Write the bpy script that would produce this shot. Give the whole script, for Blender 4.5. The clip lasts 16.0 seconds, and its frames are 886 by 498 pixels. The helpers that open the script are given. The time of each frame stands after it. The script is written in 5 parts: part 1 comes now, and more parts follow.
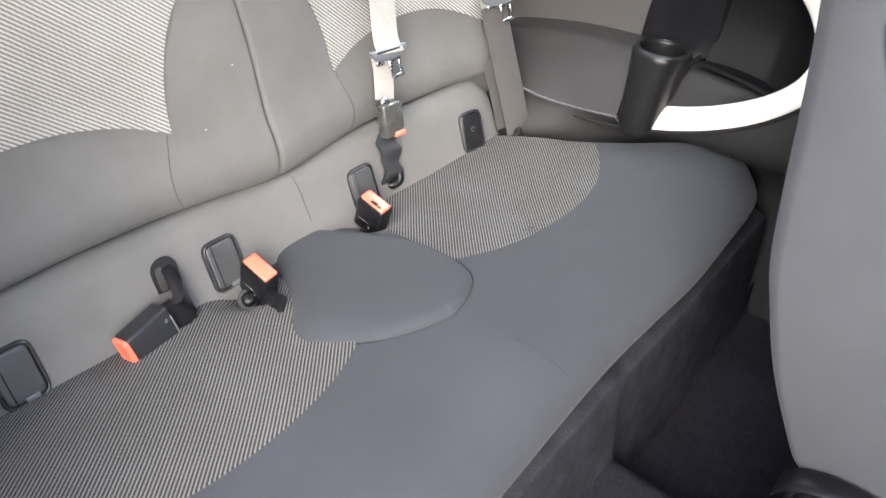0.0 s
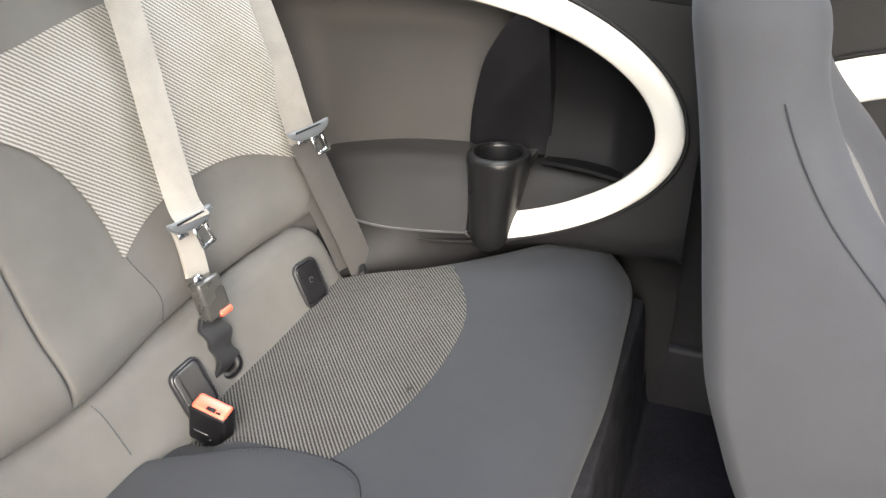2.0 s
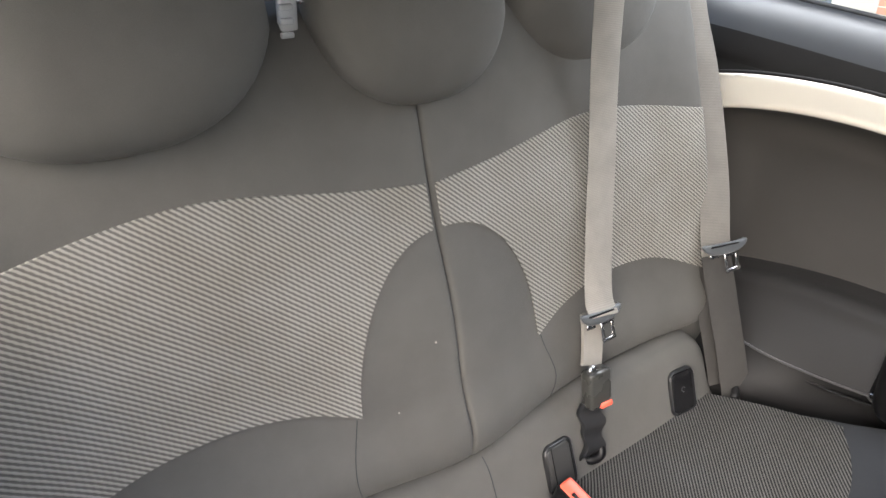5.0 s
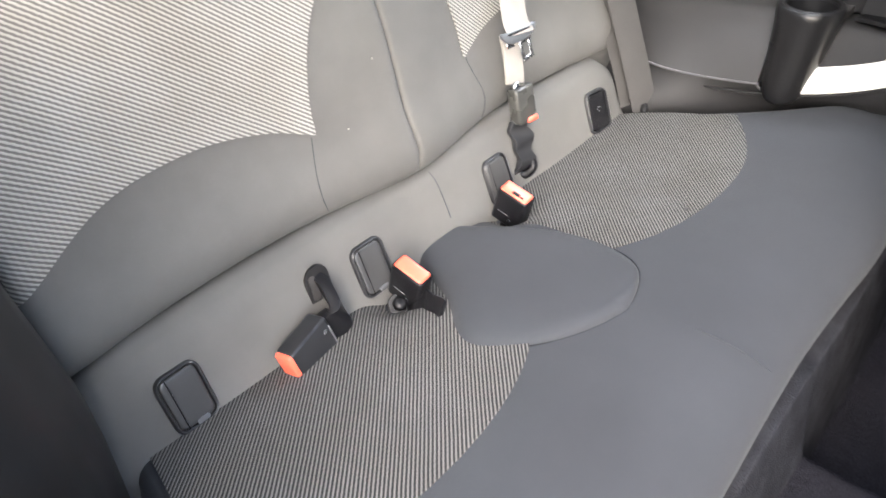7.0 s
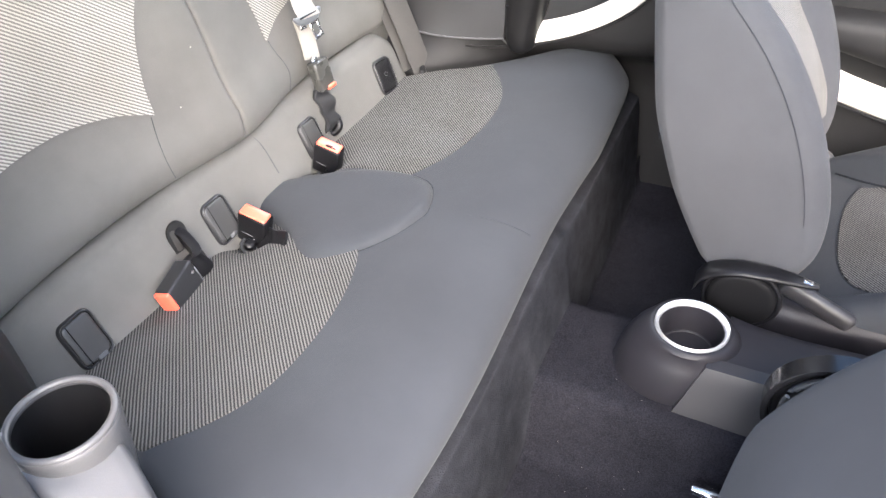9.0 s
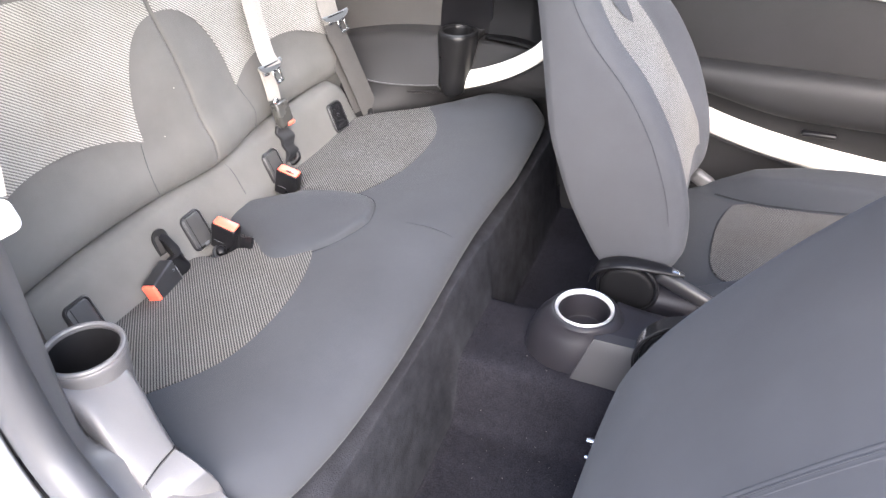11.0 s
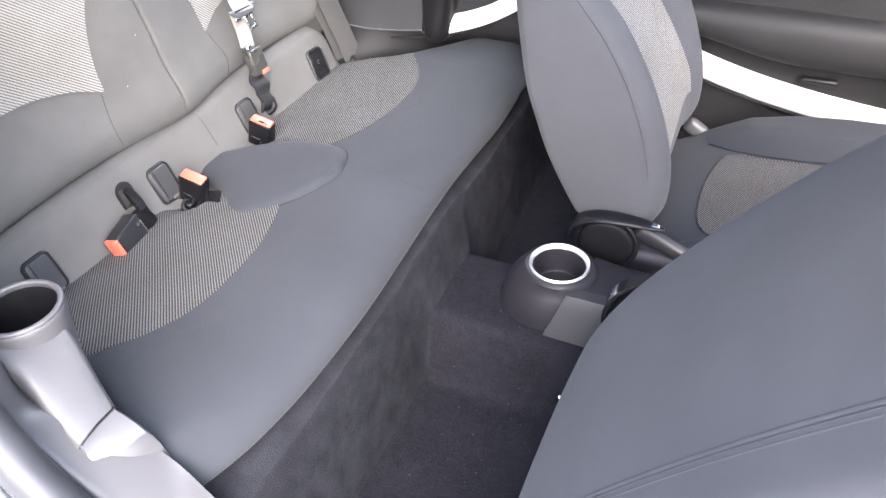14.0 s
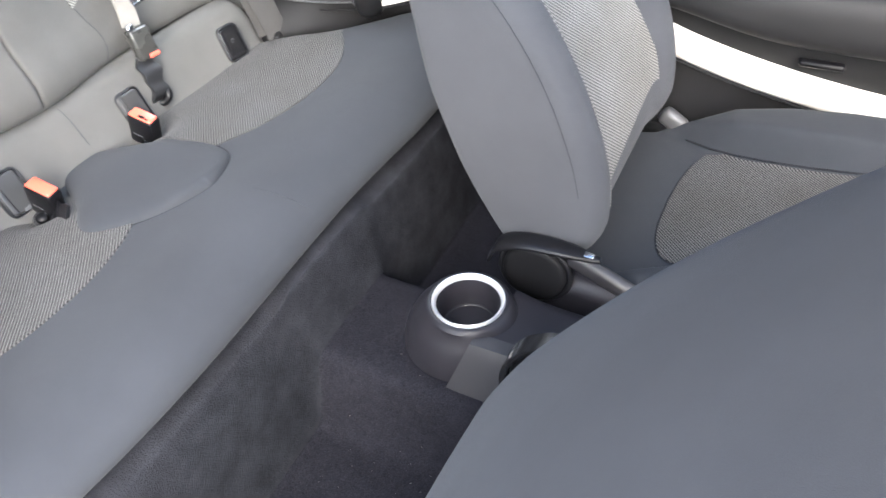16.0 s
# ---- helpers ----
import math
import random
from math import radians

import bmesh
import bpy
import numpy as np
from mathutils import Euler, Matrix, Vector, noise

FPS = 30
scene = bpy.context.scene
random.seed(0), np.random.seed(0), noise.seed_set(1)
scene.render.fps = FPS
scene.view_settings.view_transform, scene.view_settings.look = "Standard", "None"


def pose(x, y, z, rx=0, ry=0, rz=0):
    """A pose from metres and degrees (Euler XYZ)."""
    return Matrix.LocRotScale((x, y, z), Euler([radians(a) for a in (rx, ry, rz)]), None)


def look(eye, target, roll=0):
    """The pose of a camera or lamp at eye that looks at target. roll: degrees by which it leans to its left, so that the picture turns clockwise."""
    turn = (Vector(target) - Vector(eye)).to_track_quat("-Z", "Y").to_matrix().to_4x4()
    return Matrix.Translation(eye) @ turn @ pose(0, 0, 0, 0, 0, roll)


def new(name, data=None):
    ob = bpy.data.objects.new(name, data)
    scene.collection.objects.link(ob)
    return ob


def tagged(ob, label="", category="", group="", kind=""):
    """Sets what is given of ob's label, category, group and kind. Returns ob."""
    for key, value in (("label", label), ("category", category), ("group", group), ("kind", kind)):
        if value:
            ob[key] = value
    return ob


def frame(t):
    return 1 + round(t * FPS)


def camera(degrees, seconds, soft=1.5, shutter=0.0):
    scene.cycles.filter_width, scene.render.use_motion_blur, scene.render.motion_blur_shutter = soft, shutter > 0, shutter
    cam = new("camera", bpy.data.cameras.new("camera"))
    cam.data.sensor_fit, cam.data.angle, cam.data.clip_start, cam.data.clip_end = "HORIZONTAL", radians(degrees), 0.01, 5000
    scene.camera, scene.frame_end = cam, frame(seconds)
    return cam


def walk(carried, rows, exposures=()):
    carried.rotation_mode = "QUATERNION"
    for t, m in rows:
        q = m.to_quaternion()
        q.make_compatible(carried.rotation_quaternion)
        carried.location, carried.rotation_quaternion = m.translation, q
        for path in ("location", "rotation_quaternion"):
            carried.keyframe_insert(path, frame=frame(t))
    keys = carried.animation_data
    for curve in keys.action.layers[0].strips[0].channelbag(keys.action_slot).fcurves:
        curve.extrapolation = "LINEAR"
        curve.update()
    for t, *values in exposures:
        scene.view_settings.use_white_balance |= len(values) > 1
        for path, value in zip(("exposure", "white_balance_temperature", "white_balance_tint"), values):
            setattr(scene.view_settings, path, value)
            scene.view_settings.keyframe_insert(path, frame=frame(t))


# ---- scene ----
cam = camera(63.4, 16.0, 1.45, 0.15)
PATH = [
    (0, (0.029, -0.001, 1.214), (-0.942, 1.26, 0.002), 3.9),
    (0.5, (0.149, -0.034, 1.195), (-0.953, 1.146, 0.015), 2.3),
    (1, (0.112, 0.023, 1.191), (-1.027, 1.331, 0.195), -2.1),
    (1.5, (-0.001, 0.073, 1.191), (-0.913, 1.608, 0.291), -2.5),
    (2, (-0.092, 0.152, 1.182), (-0.774, 1.761, 0.208), -1.4),
    (2.5, (-0.138, 0.227, 1.18), (-0.764, 1.844, 0.182), 0.4),
    (3, (-0.16, 0.256, 1.226), (-0.877, 1.882, 0.307), -0.3),
    (3.5, (-0.189, 0.237, 1.261), (-1.034, 1.835, 0.405), 1.6),
    (4, (-0.214, 0.188, 1.283), (-1.296, 1.64, 0.434), 1.9),
    (4.5, (-0.219, 0.132, 1.284), (-1.527, 1.372, 0.417), 2.2),
    (4.7, (-0.211, 0.109, 1.299), (-1.598, 1.258, 0.43), 2.2),
    (6.8, (-0.115, -0.013, 1.196), (-1.289, 1.049, -0.027), -3.2),
    (7, (-0.102, -0.046, 1.183), (-1.179, 1.098, -0.054), -3.1),
    (7.5, (-0.079, -0.101, 1.184), (-0.948, 1.163, -0.099), -3.5),
    (8, (-0.038, -0.143, 1.218), (-0.748, 1.196, -0.086), -2.1),
    (8.2, (-0.019, -0.162, 1.233), (-0.696, 1.187, -0.08), -2.1),
    (10.3, (0.149, -0.41, 1.298), (-0.556, 1.065, 0.146), -2.5),
    (10.5, (0.164, -0.432, 1.314), (-0.514, 1.058, 0.165), -2.6),
    (11, (0.198, -0.454, 1.328), (-0.431, 1.06, 0.183), -1.1),
    (11.5, (0.221, -0.435, 1.321), (-0.411, 1.059, 0.151), -1.1),
    (12, (0.247, -0.399, 1.309), (-0.414, 1.041, 0.089), -0.9),
    (12.5, (0.259, -0.385, 1.305), (-0.399, 1.033, 0.057), -1.1),
    (13, (0.26, -0.386, 1.305), (-0.389, 1.027, 0.048), -0.8),
    (13.5, (0.264, -0.386, 1.308), (-0.388, 1.022, 0.047), -0.8),
    (14, (0.263, -0.388, 1.313), (-0.385, 1.024, 0.053), -2.3),
    (14.5, (0.279, -0.357, 1.299), (-0.376, 1.058, 0.045), -1.1),
    (15, (0.32, -0.221, 1.266), (-0.53, 1.067, -0.007), 0.7),
    (15.5, (0.379, -0.13, 1.252), (-0.566, 1.071, -0.038), -5.0),
    (16, (0.368, -0.071, 1.236), (-0.357, 1.227, -0.102), -4.6),
]
walk(cam, [(t, look(eye, target, roll)) for t, eye, target, roll in PATH],
     [(0, 2.98, 6250, 12), (1.0, 2.9, 6350, 11), (2.0, 2.8, 6600, 10), (3.0, 2.55, 6800, 10), (3.5, 2.25, 6750, 12), (4.0, 1.92, 6500, 12), (4.5, 1.85, 6500, 12), (4.7, 1.85, 6500, 12), (6.8, 3.0, 6400, 12), (8.2, 3.25, 6350, 12), (10.3, 3.24, 6250, 15), (12.5, 3.15, 6150, 16), (14.5, 3.2, 6050, 16), (16, 3.05, 6000, 10)])

# ---- light ----
world = bpy.data.worlds.new("sky")
scene.world = world
world.use_nodes = True
wn = world.node_tree.nodes
sky = wn.new("ShaderNodeTexSky")
sky.sky_type, sky.sun_disc = "NISHITA", False
sky.sun_elevation, sky.sun_rotation = radians(37), radians(151)
sky.dust_density = 3.0
wn["Background"].inputs["Strength"].default_value = 0.15
world.node_tree.links.new(sky.outputs[0], wn["Background"].inputs["Color"])
sun_data = bpy.data.lights.new("sun", "SUN")
sun_data.energy, sun_data.angle, sun_data.color = 1.9, radians(66), (1.0, 0.965, 0.91)
sun = new("sun", sun_data)
sun.matrix_world = look((1.1, -2.0, 1.7), (0, 0, 0))

# sky light in the opening of the far rear window
pane_light = bpy.data.lights.new("window_light", "AREA")
pane_light.shape, pane_light.size, pane_light.size_y = "RECTANGLE", 0.74, 0.125
pane_light.energy, pane_light.color = 1.5, (0.90, 0.95, 1.0)
new("window_light", pane_light).matrix_world = look((-0.60, 1.152, 1.300), (-0.60, 1.152 - 0.857, 1.300 - 0.515))

C = 0.552          # middle of the car across


# ---- materials ----
def material(name, colour, rough=0.6, metal=0.0, spec=0.5, sheen=0.0, coat=0.0):
    m = bpy.data.materials.new(name)
    m.use_nodes = True
    b = m.node_tree.nodes["Principled BSDF"]
    b.inputs["Base Color"].default_value = (*colour, 1)
    b.inputs["Roughness"].default_value = rough
    b.inputs["Metallic"].default_value = metal
    b.inputs["Specular IOR Level"].default_value = spec
    b.inputs["Sheen Weight"].default_value = sheen
    b.inputs["Coat Weight"].default_value = coat
    return m, m.node_tree, b


def coords(nt, scale=(1, 1, 1), rot=(0, 0, 0)):
    tc = nt.nodes.new("ShaderNodeTexCoord")
    mp = nt.nodes.new("ShaderNodeMapping")
    mp.inputs["Scale"].default_value = scale
    mp.inputs["Rotation"].default_value = [radians(a) for a in rot]
    nt.links.new(tc.outputs["Object"], mp.inputs["Vector"])
    return mp.outputs[0]


def noise_of(nt, vec, scale, detail=3.0, rough=0.6):
    n = nt.nodes.new("ShaderNodeTexNoise")
    n.inputs["Scale"].default_value, n.inputs["Detail"].default_value, n.inputs["Roughness"].default_value = scale, detail, rough
    nt.links.new(vec, n.inputs["Vector"])
    return n.outputs["Fac"]


def ramp(nt, fac, stops):
    r = nt.nodes.new("ShaderNodeValToRGB")
    e = r.color_ramp.elements
    while len(e) < len(stops):
        e.new(0.5)
    for k, (p, c) in zip(e, stops):
        k.position, k.color = p, (*c, 1)
    nt.links.new(fac, r.inputs[0])
    return r.outputs[0]


def mix(nt, fac, a, b, blend="MIX"):
    n = nt.nodes.new("ShaderNodeMix")
    n.data_type, n.blend_type = "RGBA", blend
    for v, k in ((fac, 0), (a, 6), (b, 7)):
        if hasattr(v, "links"):
            nt.links.new(v, n.inputs[k])
        elif k == 0:
            n.inputs[0].default_value = v
        else:
            n.inputs[k].default_value = (*v, 1)
    return n.outputs[2]


def bump(nt, bsdf, height, strength=0.3, dist=0.001):
    b = nt.nodes.new("ShaderNodeBump")
    b.inputs["Strength"].default_value, b.inputs["Distance"].default_value = strength, dist
    nt.links.new(height, b.inputs["Height"])
    old = bsdf.inputs["Normal"].links
    if old:
        nt.links.new(old[0].from_socket, b.inputs["Normal"])
    nt.links.new(b.outputs[0], bsdf.inputs["Normal"])


def grained(name, colour, rough=0.5, grain=900.0, strength=0.25, vary=0.25, spec=0.5, patch=14.0, metal=0.0, sheen=0.0, gdist=0.0004, dent=0.0):
    """A surface with fine grain, and soft wear at a larger scale."""
    m, nt, b = material(name, colour, rough, metal, spec, sheen)
    v = coords(nt)
    fine, broad = noise_of(nt, v, grain, 2.0), noise_of(nt, v, patch, 4.0)
    lo, hi = [c * (1 - vary) for c in colour], [c * (1 + vary) for c in colour]
    col = ramp(nt, broad, [(0.3, lo), (0.7, hi)])
    col = mix(nt, 0.35, col, ramp(nt, fine, [(0.3, lo), (0.7, hi)]), "MIX")
    nt.links.new(col, b.inputs["Base Color"])
    if dent:
        bump(nt, b, noise_of(nt, v, 11, 3.0, 0.5), dent, 0.006)
    bump(nt, b, fine, strength, gdist)
    r = nt.nodes.new("ShaderNodeMapRange")
    r.inputs["To Min"].default_value, r.inputs["To Max"].default_value = max(0.05, rough - 0.08), rough + 0.08
    nt.links.new(broad, r.inputs["Value"])
    nt.links.new(r.outputs[0], b.inputs["Roughness"])
    return m


def striped(name, dark, light, pitch, normal, along, bias=0.5, dots=0.15):
    """A ribbed weave: pale yarns in rows across the given normal, over a dark ground, faintly broken along their length."""
    m, nt, b = material(name, light, 0.9, 0.0, 0.15, 0.05)
    v = coords(nt)

    def rows(direction, step, shift):
        d = nt.nodes.new("ShaderNodeVectorMath")
        d.operation = "DOT_PRODUCT"
        nt.links.new(v, d.inputs[0])
        d.inputs[1].default_value = (Vector(direction).normalized() / step if step else Vector(direction)) * 2 * math.pi
        w = nt.nodes.new("ShaderNodeMath")
        w.operation = "ADD"
        nt.links.new(d.outputs["Value"], w.inputs[0])
        nt.links.new(shift, w.inputs[1])
        q = nt.nodes.new("ShaderNodeMath")
        q.operation = "SINE"
        nt.links.new(w.outputs[0], q.inputs[0])
        return q.outputs[0]
    wob = nt.nodes.new("ShaderNodeMath")
    wob.operation = "MULTIPLY"
    nt.links.new(noise_of(nt, v, 26, 2.0), wob.inputs[0])
    wob.inputs[1].default_value = 1.3
    rib = rows(normal, pitch, wob.outputs[0])
    knot = rows(Vector(along).normalized() / (pitch * 1.7) + Vector(normal).normalized() / (pitch * 2), None, wob.outputs[0])
    both = nt.nodes.new("ShaderNodeMath")
    both.operation = "MULTIPLY_ADD"
    nt.links.new(knot, both.inputs[0])
    both.inputs[1].default_value = dots
    nt.links.new(rib, both.inputs[2])
    unit = nt.nodes.new("ShaderNodeMapRange")
    unit.inputs["From Min"].default_value, unit.inputs["From Max"].default_value = -1 - dots, 1 + dots
    nt.links.new(both.outputs[0], unit.inputs["Value"])
    fine, broad = noise_of(nt, v, 1500, 2.0), noise_of(nt, v, 9, 4.0)
    col = ramp(nt, unit.outputs[0], [(bias - 0.13, dark), (bias + 0.13, light)])
    col = mix(nt, 0.12, col, ramp(nt, fine, [(0.3, dark), (0.7, light)]))
    stain = ramp(nt, broad, [(0.3, (0.84, 0.82, 0.78)), (0.65, (1, 1, 1))])
    col = mix(nt, 1.0, col, stain, "MULTIPLY")
    nt.links.new(col, b.inputs["Base Color"])
    bump(nt, b, unit.outputs[0], 0.5, 0.0012)
    return m


# one seat cloth in three tones: shaded cushions, half-lit front backs, lit rear backs
CLOTH = grained("shaded_seat_cloth", (0.0285, 0.0308, 0.0352), 0.9, 1400, 0.5, 0.16, 0.12, 6.0, 0.0, 0.05, 0.0004, 0.28)
CLOTH_FRONT = grained("half_lit_seat_cloth", (0.048, 0.0495, 0.0540), 0.9, 1400, 0.5, 0.16, 0.12, 6.0, 0.0, 0.05, 0.0004, 0.28)
CLOTH_BACK = grained("lit_seat_cloth", (0.096, 0.0935, 0.088), 0.92, 1400, 0.5, 0.17, 0.12, 7.0, 0.0, 0.05, 0.0004, 0.40)
# rear weave likewise: light in the backrest band's colour, shade in the cushion's
STRIPE_BACK = striped("lit_ribbed_weave", (0.112, 0.109, 0.103), (0.322, 0.312, 0.290), 0.0045, (0, 0.635, 0.772), (0, 0.772, -0.635), 0.50, 0.22)
STRIPE_SEAT = striped("shaded_ribbed_weave", (0.011, 0.011, 0.0115), (0.112, 0.110, 0.107), 0.0042, (0.74, 0.67, 0), (0.67, -0.74, 0), 0.55, 0.12)
# front seat copies of the weaves, their lighting level set by colour
BAND_FRONT = striped("half_lit_ribbed_weave", (0.070, 0.069, 0.067), (0.215, 0.209, 0.198), 0.0045, (0, 0.635, 0.772), (0, 0.772, -0.635), 0.50, 0.22)
STRIPE_FRONT = striped("shaded_front_weave", (0.017, 0.017, 0.0175), (0.102, 0.100, 0.098), 0.0042, (0.74, 0.67, 0), (0.67, -0.74, 0), 0.55, 0.2)
VINYL = grained("dark_vinyl", (0.031, 0.029, 0.028), 0.55, 700, 0.35, 0.12, 0.4, 8.0)
PANEL = grained("dark_panel_plastic", (0.0140, 0.0137, 0.0140), 0.5, 900, 0.35, 0.15, 0.2, 10.0)
SHOULDER = grained("satin_shoulder_plastic", (0.028, 0.031, 0.036), 0.38, 900, 0.10, 0.1, 0.9, 10.0)
GREYPLASTIC = grained("grey_console_plastic", (0.0115, 0.011, 0.0135), 0.46, 1000, 0.3, 0.12, 0.25, 12.0)
SATIN = grained("satin_side_plastic", (0.070, 0.069, 0.071), 0.40, 900, 0.45, 0.14, 0.6, 12.0, 0.0, 0.0, 0.0005)
BLACK = grained("black_plastic", (0.006, 0.006, 0.007), 0.36, 900, 0.25, 0.2, 0.22, 20.0)
GLOSSBLACK = grained("gloss_black_plastic", (0.009, 0.009, 0.010), 0.20, 900, 0.08, 0.2, 0.4, 20.0)
COVER = grained("charcoal_cover_plastic", (0.080, 0.082, 0.086), 0.34, 900, 0.15, 0.15, 0.5, 20.0)
CHEEK = grained("satin_cheek_plastic", (0.013, 0.0126, 0.0145), 0.48, 1000, 0.3, 0.1, 0.5, 12.0)
SLATE = grained("slate_tongue_plastic", (0.085, 0.092, 0.10), 0.36, 700, 0.15, 0.1, 0.5, 20.0)
BUCKLE = grained("grey_buckle_plastic", (0.040, 0.040, 0.037), 0.28, 700, 0.1, 0.12, 0.6, 20.0)
CUPBLACK = grained("black_cup_plastic", (0.007, 0.007, 0.0075), 0.30, 900, 0.25, 0.2, 0.35, 18.0)
FLAP = grained("flap_plastic", (0.040, 0.040, 0.040), 0.35, 900, 0.15, 0.15, 0.5, 20.0)
BUCKLE_DARK = grained("charcoal_buckle_plastic", (0.017, 0.0175, 0.019), 0.32, 700, 0.12, 0.12, 0.4, 20.0)
FIELD = grained("soft_vinyl_field", (0.052, 0.0495, 0.047), 0.5, 700, 0.3, 0.10, 0.45, 8.0)
ARMREST = grained("armrest_vinyl", (0.024, 0.0236, 0.0240), 0.36, 700, 0.3, 0.12, 0.5, 8.0)
DOORPAD = grained("door_pad_vinyl", (0.014, 0.0138, 0.0142), 0.58, 700, 0.4, 0.15, 0.25, 8.0)
POCKET = grained("black_pocket_plastic", (0.006, 0.006, 0.0065), 0.48, 800, 0.4, 0.2, 0.10, 14.0)
STRIP = grained("grey_pillar_plastic", (0.062, 0.061, 0.062), 0.42, 1000, 0.3, 0.1, 0.5, 12.0)
WHITE = grained("cream_white_trim", (0.78, 0.75, 0.68), 0.22, 600, 0.03, 0.02, 0.5, 5.0)
PAINT = grained("white_body_paint", (0.80, 0.80, 0.80), 0.2, 600, 0.02, 0.02, 0.5, 5.0)
RUBBER = grained("black_rubber_seal", (0.026, 0.027, 0.030), 0.5, 700, 0.15, 0.15, 0.5, 20.0)
ORANGE = grained("orange_red_plastic", (0.86, 0.115, 0.068), 0.32, 700, 0.1, 0.06, 0.5, 30.0)
CHROME = grained("worn_chrome", (0.72, 0.73, 0.75), 0.2, 700, 0.05, 0.06, 0.5, 30.0, 1.0)
ALU = grained("brushed_aluminium", (0.84, 0.84, 0.85), 0.36, 900, 0.08, 0.04, 0.5, 30.0, 0.85)
LINER = grained("grey_headliner", (0.42, 0.41, 0.39), 0.95, 900, 0.3, 0.06, 0.2, 6.0)


def webbing_material(name, k):
    m, nt, b = material(name, (0.3 * k, 0.28 * k, 0.25 * k), 0.75, 0, 0.2, 0.1)
    v = coords(nt)
    w = nt.nodes.new("ShaderNodeTexWave")
    w.wave_type, w.bands_direction = "BANDS", "Z"
    w.inputs["Scale"].default_value = 0.3142 / 0.0022
    nt.links.new(v, w.inputs["Vector"])
    broad = noise_of(nt, v, 20, 4)
    col = ramp(nt, broad, [(0.3, (0.19 * k, 0.178 * k, 0.162 * k)), (0.7, (0.245 * k, 0.229 * k, 0.208 * k))])
    col = mix(nt, 0.12, col, ramp(nt, w.outputs["Fac"], [(0.2, (0.10, 0.10, 0.09)), (0.8, (0.34, 0.32, 0.29))]))
    nt.links.new(col, b.inputs["Base Color"])
    bump(nt, b, w.outputs["Fac"], 0.35, 0.0005)
    return m


def shaded_lap_material():
    # belt webbing below the tongue, its shade put into a darker colour
    m = grained("shaded_lap_webbing", (0.050, 0.048, 0.046), 0.8, 500, 0.5, 0.15, 0.2, 20.0)
    return m


def carpet_material():
    m, nt, b = material("charcoal_carpet", (0.03, 0.03, 0.033), 0.98, 0, 0.0, 0.0)
    v = coords(nt)
    fine, mid, broad = noise_of(nt, v, 420, 3.0, 0.8), noise_of(nt, v, 60, 5.0, 0.65), noise_of(nt, v, 7, 4.0)
    col = ramp(nt, broad, [(0.3, (0.0065, 0.0065, 0.0085)), (0.7, (0.013, 0.0128, 0.0165))])
    col = mix(nt, 0.4, col, ramp(nt, mid, [(0.35, (0.004, 0.004, 0.005)), (0.7, (0.017, 0.0165, 0.020))]))
    col = mix(nt, 0.4, col, ramp(nt, fine, [(0.35, (0.002, 0.002, 0.003)), (0.7, (0.034, 0.033, 0.038))]))
    nt.links.new(col, b.inputs["Base Color"])
    bump(nt, b, mid, 0.35, 0.004)
    bump(nt, b, fine, 0.9, 0.002)
    return m


def glass_material():
    m, nt, b = material("window_glass", (0.95, 0.97, 0.96), 0.02)
    out = nt.nodes["Material Output"]
    tr, gl, mx, fr = (nt.nodes.new("ShaderNode" + k) for k in ("BsdfTransparent", "BsdfGlossy", "MixShader", "Fresnel"))
    tr.inputs[0].default_value = (0.86, 0.9, 0.88, 1)
    gl.inputs["Roughness"].default_value = 0.02
    nt.links.new(fr.outputs[0], mx.inputs[0])
    nt.links.new(tr.outputs[0], mx.inputs[1])
    nt.links.new(gl.outputs[0], mx.inputs[2])
    nt.links.new(mx.outputs[0], out.inputs[0])
    return m


def clear_plastic():
    m, nt, b = material("clear_plastic", (0.9, 0.92, 0.93), 0.12)
    b.inputs["Transmission Weight"].default_value = 0.55
    return m


FELT = grained("grey_felt_base", (0.0185, 0.0190, 0.0220), 0.97, 420, 1.0, 0.42, 0.0, 24.0, 0.0, 0.0, 0.0016, 0.1)
# same belt webbing: brighter for the sunlit centre belt, darker for the shaded outer
LAP, WEB, WEB_SHADED, WEB_DARK, CARPET, GLASS, CLEAR = shaded_lap_material(), webbing_material("beige_grey_webbing", 1.1), webbing_material("shaded_outer_webbing", 0.72), webbing_material("dark_beige_webbing", 0.42), carpet_material(), glass_material(), clear_plastic()


# ---- building helpers ----
def part(name, bm, mat, parent=None, label="", smooth=True):
    """Links a bmesh as one mesh object, under a thing or a part of it."""
    me = bpy.data.meshes.new(name)
    bmesh.ops.recalc_face_normals(bm, faces=bm.faces)
    for f in bm.faces:
        f.smooth = smooth
    bm.to_mesh(me)
    bm.free()
    me.materials.append(mat)
    if smooth:
        me.set_sharp_from_angle(angle=radians(50))
    ob = new(name, me)
    if parent:
        ob.parent = parent
        base = parent
        while base.parent:
            base = base.parent
        if parent.type == "EMPTY":
            ob.matrix_parent_inverse = Matrix.Translation(-parent.location)
    if label:
        ob["label"] = label
    return ob


def thing(name, base, label, category, group="", kind=""):
    e = new(name)
    e.location = base
    e.empty_display_size = 0.05
    return tagged(e, label, category, group, kind)


